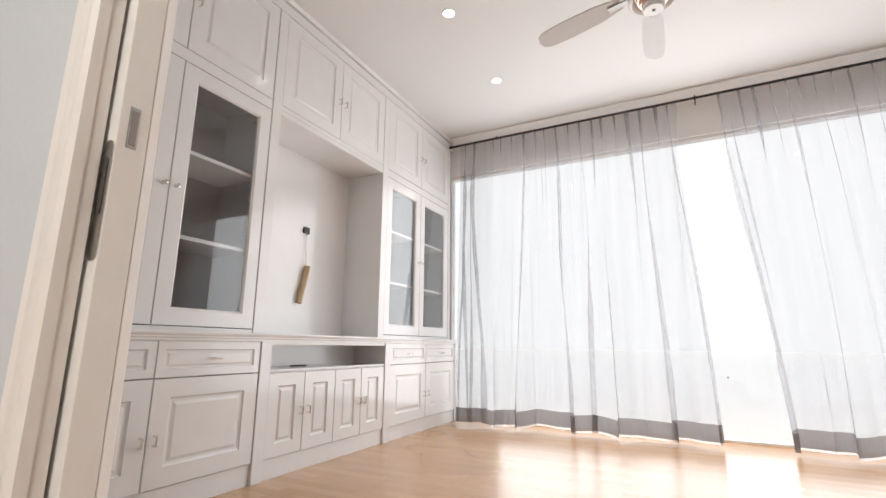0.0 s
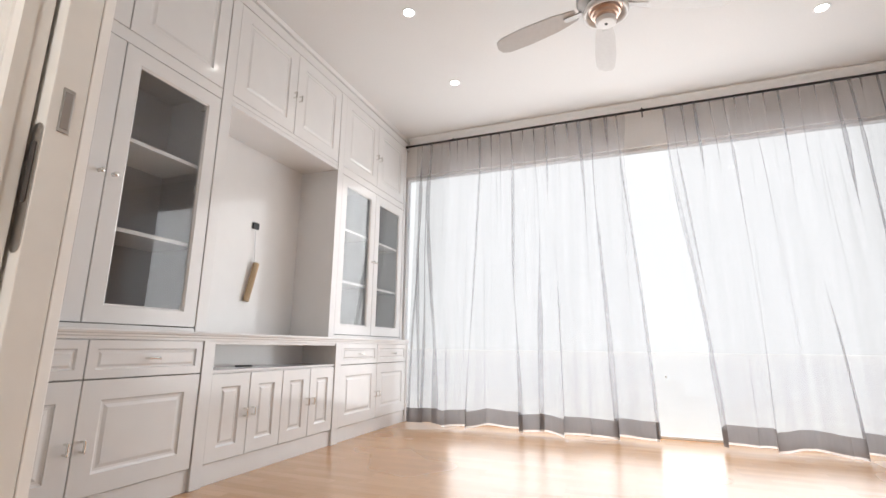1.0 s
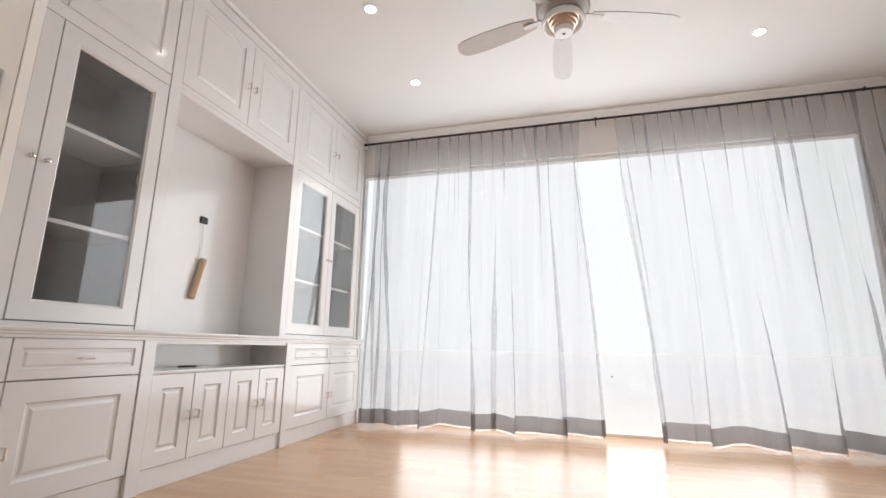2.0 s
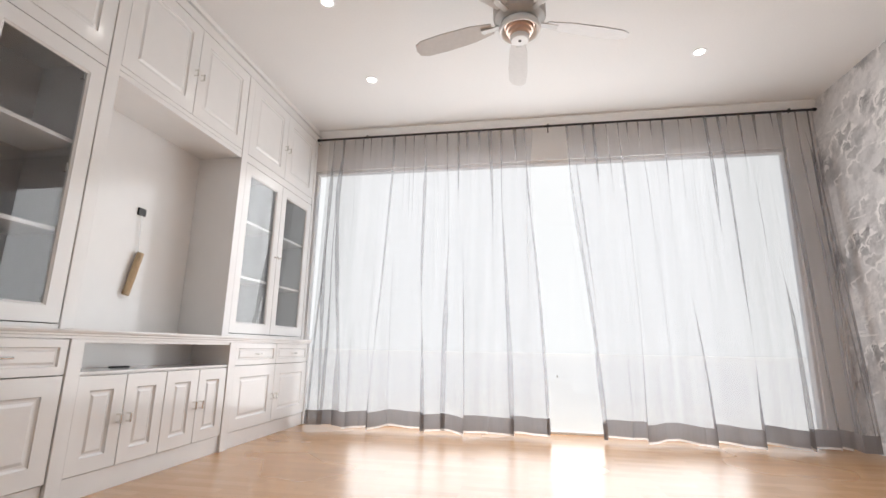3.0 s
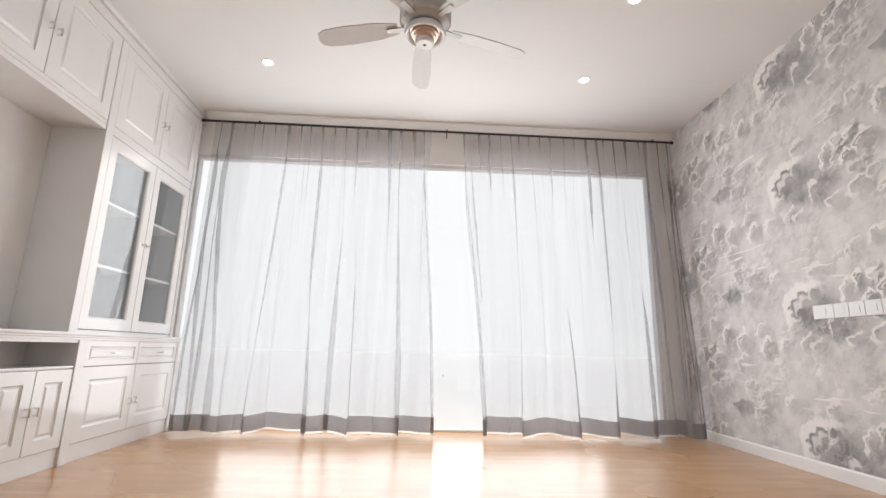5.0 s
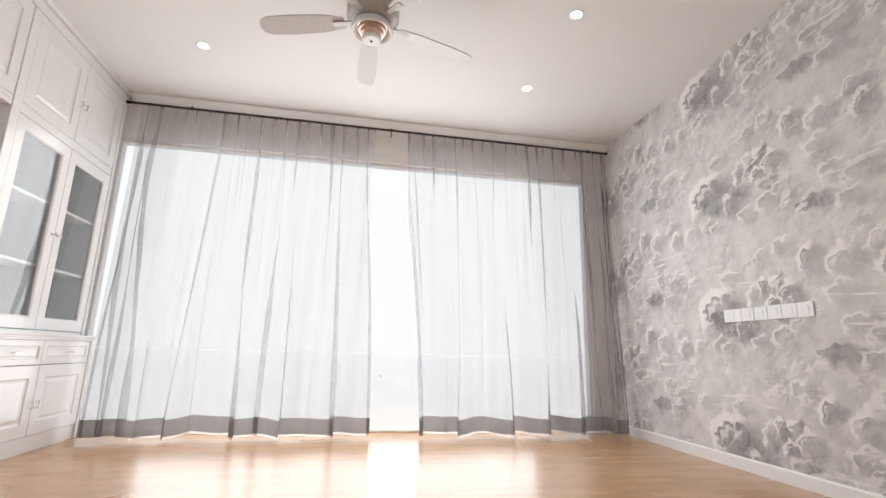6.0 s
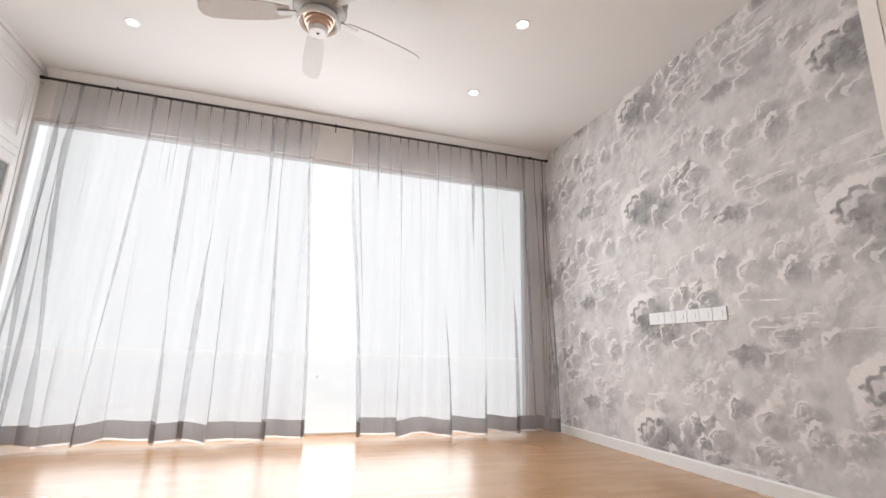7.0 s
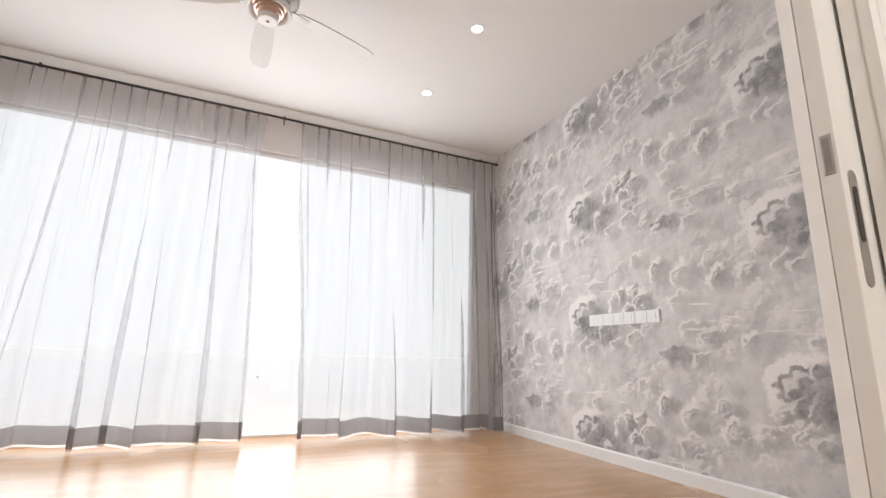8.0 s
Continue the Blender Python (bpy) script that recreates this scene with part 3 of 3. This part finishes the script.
def drawer(parent, x, y0, y1, z0, z1):
    rows = [(0.0, -0.002), (0.002, 0.0), (0.036, 0.0), (0.038, -0.004), (0.041, -0.008), (0.047, -0.008), (0.054, -0.004), (0.056, -0.003)]
    d = part("drawer", steps_panel(x, *gap(y0, y1, z0, z1), rows), LACQUER, parent)
    pull_handle(d, x, (y0 + y1) / 2, (z0 + z1) / 2, 0.050, upright=False)


def carcass(parent, x0, x1, y0, y1, z0, z1, back=0.012, t=0.018, inside=LACQUER):
    """An open-fronted box of boards."""
    bm = bmesh.new()
    box(x0, x1, y0, y0 + t, z0, z1, bm=bm)
    box(x0, x1, y1 - t, y1, z0, z1, bm=bm)
    box(x0, x1, y0 + t, y1 - t, z0, z0 + t, bm=bm)
    box(x0, x1, y0 + t, y1 - t, z1 - t, z1, bm=bm)
    box(x0, x0 + back, y0 + t, y1 - t, z0 + t, z1 - t, bm=bm)
    part("body", bm, inside, parent)


PLINTH, DRAW0, DRAW1 = 0.105, 0.552, 0.712


def base_cabinet(ys, label):
    c = thing("base_cabinet", label, "cabinet", "built-in wall unit")
    y0, y1 = ys[0], ys[-1]
    carcass(c, BACKL + 0.01, FRONT - 0.022, y0, y1, PLINTH, DRAW1)
    part("plinth", box(BACKL + 0.02, FRONT - 0.012, y0, y1, 0.0, PLINTH - 0.002, 0.002), LACQUER, c)
    for a, b, hinge in ((ys[0], ys[1], -1), (ys[1], ys[2], 1)):
        door(c, FRONT, a, b, PLINTH, DRAW0, RAISED, hinge, 0.30)
        drawer(c, FRONT, a, b, DRAW0, DRAW1)
    return c


base_cabinet(YL, "white lacquered base cabinet with two drawers over panelled doors")
right_base = base_cabinet(YR, "white lacquered base cabinet beside the curtain with drawers and doors")
part("end_panel", box(BACKL + 0.01, FRONT + 0.004, YR[2] + 0.001, YEND, 0.0, DRAW1, 0.002), LACQUER, right_base)


def media_cabinet():
    c = thing("media_cabinet", "white lacquered low media cabinet with open shelf and four doors", "cabinet", "built-in wall unit")
    y0, y1 = YM
    for a, b in ((YL[2] + 0.001, YM[0]), (YM[1], YR[0] - 0.001)):
        part("post", box(BACKL + 0.01, FRONT + 0.006, a, b, 0.0, DRAW1, 0.003), LACQUER, c)
    part("plinth", box(BACKL + 0.02, FRONT - 0.012, y0 + 0.001, y1 - 0.001, 0.0, PLINTH - 0.002, 0.002), LACQUER, c)
    carcass(c, BACKL + 0.02, FRONT - 0.022, y0 + 0.001, y1 - 0.001, PLINTH, 0.548)
    part("shelf_board", box(BACKL + 0.02, FRONT - 0.002, y0 + 0.001, y1 - 0.001, 0.5482, 0.562, 0.002), LACQUER, c)
    part("back_panel", box(FRONT - 0.30, FRONT - 0.288, y0 + 0.001, y1 - 0.001, 0.562, DRAW1), LACQUER, c)
    part("top_rail", box(FRONT - 0.03, FRONT - 0.002, y0 + 0.001, y1 - 0.001, 0.694, DRAW1, 0.002), LACQUER, c)
    cuts = [y0 + 0.001 + (y1 - y0 - 0.002) * k / 4 for k in range(5)]
    for k in range(4):
        door(c, FRONT, cuts[k], cuts[k + 1], PLINTH, 0.545, SLIM, -1 if k % 2 == 0 else 1, 0.33)
    cable = rod((FRONT - 0.22, 2.25, 0.566), (FRONT - 0.20, 2.36, 0.566), 0.006, 10)
    part("cable_grommet", cable, BLACK_PLASTIC, c, "black cable outlet")


media_cabinet()

# worktop with a moulded nose, one continuous board
NOSE = [(BACKL + 0.002, 0.7125), (FRONT + 0.001, 0.7125), (FRONT + 0.001, 0.724), (FRONT + 0.006, 0.728), (FRONT + 0.006, 0.735), (FRONT + 0.012, 0.740), (FRONT + 0.014, 0.748), (FRONT + 0.011, 0.755), (BACKL + 0.002, 0.755)]
solid("worktop", extrude_profile(NOSE, YL[0], YEND + 0.004, 'y'), LACQUER, "white lacquered worktop with a moulded front edge", "worktop", "built-in wall unit")

TALL0, TALL1, TOP0, TOP1 = 0.778, 2.075, 2.140, 2.765


def glass_cabinet(ys, label):
    c = thing("glass_cabinet", label, "display cabinet", "built-in wall unit")
    y0, y1 = ys[0], ys[-1]
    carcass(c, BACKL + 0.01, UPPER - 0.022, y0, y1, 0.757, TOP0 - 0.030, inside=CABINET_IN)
    part("bottom_rail", box(UPPER - 0.022, UPPER - 0.002, y0, y1, 0.757, TALL0 - 0.002, 0.0015), LACQUER, c)
    part("top_rail", box(UPPER - 0.022, UPPER - 0.002, y0, y1, TALL1 + 0.002, TOP0 - 0.002, 0.0015), LACQUER, c)
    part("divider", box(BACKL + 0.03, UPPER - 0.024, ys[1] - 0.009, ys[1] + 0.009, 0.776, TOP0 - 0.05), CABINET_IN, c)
    for z in (1.205, 1.640):
        for a, b in ((y0 + 0.02, ys[1] - 0.011), (ys[1] + 0.011, y1 - 0.02)):
            part("shelf", box(BACKL + 0.03, UPPER - 0.045, a, b, z - 0.010, z + 0.010, 0.001), LACQUER, c)
    for a, b, hinge in ((ys[0], ys[1], -1), (ys[1], ys[2], 1)):
        d = part("door", steps_panel(UPPER, *gap(a, b, TALL0, TALL1), GLAZED, hole=True), LACQUER, c)
        part("pane", box(UPPER - 0.016, UPPER - 0.012, a + 0.080, b - 0.080, TALL0 + 0.080, TALL1 - 0.080), GLASS, d, "clear glass pane")
        knob(d, UPPER, b - 0.030 if hinge < 0 else a + 0.030, 1.428)
        for z in (0.87, 1.50, 1.98):
            y = a + 0.086 if hinge < 0 else b - 0.086
            part("hinge", box(UPPER - 0.040, UPPER - 0.018, y - 0.008, y + 0.008, z - 0.022, z + 0.022, 0.002), STEEL, d, "small steel hinge")
    return c


left_tall = glass_cabinet(YL, "white lacquered display cabinet with glazed doors and empty shelves")
right_tall = glass_cabinet(YR, "white lacquered glazed display cabinet beside the curtain")
part("end_panel", box(BACKL + 0.01, UPPER + 0.003, YR[2] + 0.001, YEND, 0.757, TOP1, 0.002), LACQUER, right_tall)


def top_cabinet(y0, y1, label):
    c = thing("overhead_cabinet", label, "cabinet", "built-in wall unit")
    carcass(c, BACKL + 0.01, UPPER - 0.022, y0, y1, TOP0 - 0.028, CEIL - 0.002)
    part("bottom_rail", box(UPPER - 0.0215, UPPER - 0.003, y0, y1, TOP0 - 0.0275 if y0 == YM[0] else TOP0 - 0.0018, TOP0), LACQUER, c)
    mid = (y0 + y1) / 2
    for a, b, hinge in ((y0, mid, -1), (mid, y1, 1)):
        door(c, UPPER, a, b, TOP0, TOP1, RAISED, hinge, 2.42)
    return c


top_cabinet(YL[0], YL[2], "white lacquered overhead cabinet pair of panelled doors")
top_cabinet(YM[0], YM[1], "white lacquered overhead cabinet above the open niche")
top_cabinet(YR[0], YR[2], "white lacquered overhead cabinet near the window")


def wall_niche():
    c = thing("media_niche", "white lacquered open niche panel with upright posts", "wall panel", "built-in wall unit")
    for a, b in ((YL[2] + 0.001, YM[0] - 0.001), (YM[1] + 0.001, YR[0] - 0.001)):
        part("post", box(BACKL + 0.01, UPPER + 0.003, a, b, 0.757, TOP1 - 0.002, 0.003), LACQUER, c)
    part("back_panel", box(BACKL + 0.01, BACKL + 0.05, YM[0], YM[1], 0.757, TOP0 - 0.031, 0.001), LACQUER, c)
    part("soffit", box(BACKL + 0.05, UPPER - 0.002, YM[0], YM[1], TOP0 - 0.062, TOP0 - 0.0295, 0.002), LACQUER, c)


wall_niche()

# frieze and crown above the overhead doors
FRIEZE = [(UPPER - 0.020, TOP1 + 0.001), (UPPER + 0.003, TOP1 + 0.001), (UPPER + 0.003, CEIL - 0.046), (UPPER - 0.014, CEIL - 0.046), (UPPER - 0.014, CEIL - 0.026),
          (UPPER + 0.008, CEIL - 0.026), (UPPER + 0.010, CEIL - 0.018), (UPPER + 0.016, CEIL - 0.010), (UPPER + 0.018, CEIL - 0.001), (UPPER - 0.020, CEIL - 0.001)]
solid("cabinet_crown", extrude_profile(FRIEZE, YL[0], WIN - 0.001, 'y'), LACQUER, "white lacquered crown moulding along the cabinet tops", "moulding", "built-in wall unit")
solid("wall_filler", box(BACKL, UPPER - 0.03, YEND + 0.002, WIN - 0.001, 0, CEIL - 0.002), WALL_PAINT, "narrow white wall strip between cabinet and window", "wall", kind="structure")

# cable outlet, wire and tube hanging in the niche
NB = BACKL + 0.05
outlet = thing("cable_outlet", "black cable outlet with a thin hanging wire and cardboard tube", "cable outlet")
part("outlet_plate", box(NB - 0.001, NB + 0.012, 2.475, 2.535, 1.500, 1.548, 0.004), BLACK_PLASTIC, outlet)
part("wire", rod((NB + 0.010, 2.503, 1.505), (NB + 0.016, 2.515, 1.245), 0.0022, 8), WHITE_PLASTIC, outlet, "thin pale wire")
part("cardboard_tube", rod((NB + 0.024, 2.524, 1.255), (NB + 0.020, 2.462, 0.985), 0.021, 20), CARDBOARD, outlet, "tan cardboard tube")

# ---------- curtains ----------
ROD_Y, ROD_Z = 4.17, 2.775


def curtain_rod():
    r = thing("curtain_rod", "thin black metal curtain rod under the cornice", "curtain rod")
    part("pole", rod((-2.06, ROD_Y, ROD_Z), (2.50, ROD_Y, ROD_Z), 0.011, 16), BLACK_METAL, r, smooth=False)
    for x in (-1.54, 0.245, 2.30):
        bracket = part("bracket", box(x - 0.007, x + 0.007, ROD_Y - 0.014, ROD_Y + 0.014, ROD_Z - 0.013, ROD_Z + 0.020, 0.002), BLACK_METAL, r)
        part("bracket_arm", box(x - 0.004, x + 0.004, ROD_Y + 0.012, WIN + 0.001, ROD_Z + 0.008, ROD_Z + 0.016, 0.001), WHITE_PLASTIC, bracket, "thin white bracket arm")
    part("hook", box(0.240, 0.250, ROD_Y - 0.008, ROD_Y + 0.008, ROD_Z - 0.065, ROD_Z + 0.012, 0.002), BLACK_METAL, r)
    for x in (-2.06, 2.50):
        m = Matrix.Translation((x, ROD_Y, ROD_Z)) @ Matrix.Rotation(radians(90), 4, 'Y')
        part("finial", lathe([(0, -0.016), (0.015, -0.014), (0.015, 0.010), (0, 0.012)], 16, None, m), BLACK_METAL, r)


curtain_rod()


def between(rows, x):
    """Straight steps between (x, value) rows."""
    if x <= rows[0][0]:
        return rows[0][1]
    for (a, p), (b, q) in zip(rows, rows[1:]):
        if x <= b:
            return p + (q - p) * (x - a) / max(b - a, 1e-6)
    return rows[-1][1]


def curtain(top, bottom, seed, label, pleats, folds, sag, light_span):
    """Sheer cloth hung in pinch pleats that open into soft folds. top and bottom give its ends at the rod and at the
    floor;
    a fold is its x at the rod and at the floor, half width, doubled length, and the parts of the drop where it opens
    and closes;
    sag gives how high the hem hangs, the last pair the stretch with a white strip for light under the hem."""
    rnd = random.Random(seed)
    width = bottom[1] - bottom[0]
    waves = [(2.8, rnd.uniform(0, 6.28), 0.020), (6.1, rnd.uniform(0, 6.28), 0.022), (11.3, rnd.uniform(0, 6.28), 0.015), (19.7, rnd.uniform(0, 6.28), 0.005)]
    # small chance creases
    creases = []
    for k in range(34):
        c = bottom[0] + (k + rnd.uniform(0.1, 0.9)) / 34 * width
        w = rnd.choice((0.006, 0.009, 0.013, 0.020, 0.030))
        a = rnd.choice((0.0, 0.0, rnd.uniform(0.1, 0.6)))
        creases.append((c - rnd.uniform(0.0, 0.05), c, w, w * rnd.uniform(0.55, 0.95), a, a + rnd.uniform(0.3, 0.9)))
    creases += folds
    tape = [(rnd.uniform(0.6, 1.1), rnd.uniform(0.10, 0.24), rnd.uniform(-0.22, 0.22), rnd.uniform(0.8, 1.6)) for k in range(pleats + 2)]
    cols, rows = 1100, 44
    z1, z0, hem = ROD_Z - 0.012, 0.015, 0.135

    def place(u, z):
        v = (z1 - z) / (z1 - z0)
        xt = top[0] + (top[1] - top[0]) * u
        xb = bottom[0] + width * u
        ease = min(1.0, max(0.0, v))
        ease = 0.35 * ease + 0.65 * ease * ease * (3 - 2 * ease)
        base = xt * (1 - ease) + xb * ease
        y = -0.150 * ease
        grow = 0.2 + 0.8 * min(1, v * 1.3)
        for k, (f, p, a) in enumerate(waves):
            y += grow * a * math.sin(2 * f * base + p + 0.5 * math.sin(2.6 * base + p))
        dx = 0.0
        # pinched heading
        if v < 0.4:
            near = u * pleats
            k = int(near)
            for m in (k - 1, k, k + 1):
                if 0 <= m < len(tape):
                    a, drop, off, wide = tape[m]
                    fade = a * math.exp(-(v / drop) ** 2)
                    t = (near - m - 0.5 - off) * (top[1] - top[0]) / pleats / (0.018 * wide * (1 + 3 * v))
                    e = math.exp(-t * t / 2)
                    dx -= 0.044 * wide * fade * t * e
                    y -= 0.016 * fade * e
        for ct, cb, w, a, start, stop in creases:
            t = (base - ct - (cb - ct) * ease - 0.006 * math.sin(4 * v + 40 * cb)) / (w * (0.8 + 0.4 * v))
            if abs(t) < 3.5:
                g = min(1.0, max(0.0, (v - start) / 0.3 + 0.35 * (start <= 0))) * min(1.0, max(0.0, (stop - v) / 0.3)) * (0.35 + 0.65 * min(1.0, v * 6))
                e = math.exp(-t * t / 2)
                dx -= 1.65 * a * g * t * e
                y -= min(0.9 * w, 0.03) * g * e
        return Vector((base + dx, ROD_Y - 0.004 + y, z))

    c = thing("curtain", label, "curtain", "pair of sheer curtains")
    lift = [between(sag, bottom[0] + width * i / cols) + 0.011 for i in range(cols + 1)]
    for name, za, zb, n, mat, lab in (("cloth", z1, hem, rows, SHEER, ""), ("hem", hem, z0, 4, HEM, "denser doubled grey hem band"), ("hem_light_strip", z0, 0.0, 1, HEM_LIGHT, "thin white strip for the light under the hem")):
        first_col, last_col = 0, cols
        # the strip drawn for light under the hem stops short of the bunched ends
        if name == "hem_light_strip":
            first_col, last_col = (min(cols, max(0, round((x - bottom[0]) / width * cols))) for x in light_span)
        bm = bmesh.new()
        grid = []
        for j in range(n + 1):
            z = za + (zb - za) * j / n
            raise_by = (j / n) ** 5 if name == "cloth" else 1.0
            line = []
            for i in range(first_col, last_col + 1):
                q = place(i / cols, z + lift[i] * raise_by)
                q.y += 1.1 * (lift[i] - 0.025) * raise_by
                line.append(bm.verts.new(q))
            grid.append(line)
        for a, b in zip(grid, grid[1:]):
            for i in range(last_col - first_col):
                bm.faces.new((a[i], a[i + 1], b[i + 1], b[i]))
        part(name, bm, mat, c, lab, smooth=True)


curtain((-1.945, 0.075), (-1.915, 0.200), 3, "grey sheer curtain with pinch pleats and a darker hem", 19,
        [(-1.915, -1.870, 0.014, 0.026, 0, 9), (-1.885, -1.800, 0.022, 0.046, 0, 9), (-1.850, -1.735, 0.020, 0.044, 0, 9), (-1.800, -1.640, 0.026, 0.050, 0, 9),
         (-1.24, -1.325, 0.022, 0.028, 0, 9), (-0.92, -0.868, 0.030, 0.032, 0, 9), (-0.66, -0.702, 0.026, 0.048, 0.35, 9),
         (-0.56, -0.515, 0.036, 0.031, 0.3, 9), (-0.61, -0.60, 0.018, 0.024, 0, 0.4), (-0.18, -0.118, 0.034, 0.042, 0.3, 9), (0.045, 0.172, 0.016, 0.026, 0.05, 9)],
        [(-1.92, 0.010), (-1.60, 0.012), (-1.56, 0.004), (-1.345, 0.024), (-1.325, -0.003), (-1.19, 0.030), (-0.91, 0.026), (-0.88, -0.001), (-0.67, 0.027), (-0.55, -0.004), (-0.52, 0.026), (-0.13, 0.0), (-0.10, 0.020), (0.20, 0.016)], (-1.56, 0.19))
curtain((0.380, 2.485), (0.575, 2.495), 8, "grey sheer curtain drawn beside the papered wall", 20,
        [(0.40, 0.600, 0.018, 0.034, 0.05, 9), (0.47, 0.660, 0.024, 0.026, 0, 0.8), (0.90, 0.907, 0.018, 0.020, 0, 9), (1.22, 1.400, 0.026, 0.026, 0.4, 9),
         (1.73, 1.735, 0.034, 0.032, 0, 9), (2.02, 2.040, 0.030, 0.036, 0.35, 9), (2.22, 2.245, 0.030, 0.036, 0, 9),
         (2.32, 2.320, 0.024, 0.040, 0, 9), (2.37, 2.375, 0.020, 0.038, 0, 9), (2.42, 2.425, 0.018, 0.036, 0, 9), (2.455, 2.465, 0.014, 0.028, 0, 9)],
        [(0.575, -0.005), (0.62, -0.002), (0.64, 0.026), (0.89, 0.024), (0.92, -0.002), (1.06, 0.019), (1.15, 0.019), (1.38, -0.006), (1.41, 0.032), (1.71, -0.003), (1.74, 0.040), (2.02, 0.002), (2.05, 0.024), (2.22, 0.012), (2.26, 0.026), (2.34, 0.0), (2.50, -0.004)], (0.635, 2.30))


# ---------- ceiling things ----------
def downlight(x, y):
    d = thing("downlight", "round white recessed ceiling downlight, lit", "downlight", "four ceiling downlights")
    d.location = (x, y, CEIL)
    part("trim_ring", lathe([(0.036, -0.0005), (0.050, -0.0005), (0.050, -0.002), (0.046, -0.004), (0.037, -0.003), (0.036, -0.0005)], 32), WHITE_PLASTIC, d, smooth=False)
    part("lamp", lathe([(0, -0.002), (0.035, -0.002)], 32), LAMP, d, "glowing lamp face")
    return d


first = downlight(*DOWNLIGHTS[0])
for p in DOWNLIGHTS[1:]:
    copy_thing(first, pose(p[0], p[1], CEIL))


def ceiling_fan():
    f = thing("ceiling_fan", "grey metal ceiling fan with copper rings and a white bowl", "ceiling fan")
    f.location = (0.0, 2.46, 2.90)
    part("canopy", lathe([(0, -0.0245), (0.075, -0.0245), (0.075, -0.034), (0.060, -0.048), (0.030, -0.060), (0, -0.060)], 40), FAN_GREY, f, smooth=False)
    part("stem", lathe([(0.016, -0.055), (0.016, -0.150)], 20), FAN_GREY, f)
    part("motor_housing", lathe([(0, -0.135), (0.09, -0.140), (0.140, -0.160), (0.155, -0.185), (0.155, -0.265), (0.148, -0.280), (0.110, -0.300), (0, -0.300)], 56), FAN_GREY, f, smooth=False)
    part("bowl", lathe([(0.085, -0.300), (0.112, -0.318), (0.124, -0.345), (0.122, -0.362), (0.112, -0.366), (0.102, -0.352), (0.094, -0.318), (0.085, -0.300)], 56), WHITE_PLASTIC, f, "white bowl ring", smooth=True)
    part("ring", lathe([(0.094, -0.310), (0.092, -0.335), (0.082, -0.338), (0.080, -0.358), (0.070, -0.361), (0.068, -0.380), (0.058, -0.384), (0.056, -0.395), (0.0, -0.395)], 56), COPPER, f, "stepped polished copper rings")
    part("cap", lathe([(0.056, -0.394), (0.056, -0.412), (0.048, -0.420), (0, -0.421)], 48), WHITE_PLASTIC, f, "white end cap")
    # black disc on the cap, drawn for the shade in its centre hole
    part("pin", lathe([(0.010, -0.4205), (0.008, -0.4235), (0, -0.4235)], 16), BLACK_PLASTIC, f, "small black disc for the dark centre hole")
    for k in range(5):
        turn = Matrix.Rotation(radians(72 * k + 20), 4, 'Z')
        bm = bmesh.new()
        lo, hi = [], []
        outline = [(0.17, 0.035), (0.30, 0.058), (0.50, 0.066), (0.64, 0.060), (0.685, 0.040), (0.70, 0.0)]
        outline = outline + [(r, -w) for r, w in reversed(outline[:-1])]
        for r, w in outline:
            z = -0.285 + 0.22 * w
            lo.append(bm.verts.new(turn @ Vector((r, w, z - 0.004))))
            hi.append(bm.verts.new(turn @ Vector((r, w, z + 0.004))))
        bm.faces.new(lo)
        bm.faces.new(list(reversed(hi)))
        n = len(lo)
        for i in range(n):
            bm.faces.new((lo[i], hi[i], hi[(i + 1) % n], lo[(i + 1) % n]))
        bmesh.ops.recalc_face_normals(bm, faces=bm.faces[:])
        blade = part("blade", bm, BLADE_GREY, f)
        arm = bmesh.new()
        box(0.13, 0.24, -0.018, 0.018, -0.296, -0.288, 0.002, arm)
        bmesh.ops.transform(arm, matrix=turn, verts=arm.verts[:])
        part("blade_arm", arm, FAN_GREY, blade)


ceiling_fan()


# ---------- switch and socket plates ----------
def socket_row():
    y, z = 2.822, 0.983
    for k, w in enumerate((0.150, 0.100, 0.100, 0.100, 0.100, 0.104)):
        s = thing("wall_socket", "white plastic double socket plate on the papered wall" if k == 0 else "white plastic wall socket plate in a row", "wall socket", "row of wall plates")
        part("plate", box(RIGHT - 0.010, RIGHT + 0.001, y - w + 0.0015, y - 0.0015, z - 0.043, z + 0.043, 0.003), WHITE_PLASTIC, s)
        part("rocker", box(RIGHT - 0.013, RIGHT - 0.009, y - w / 2 - 0.022, y - w / 2 + 0.022, z - 0.020, z + 0.022, 0.0015), WHITE_PLASTIC, s)
        y -= w


socket_row()
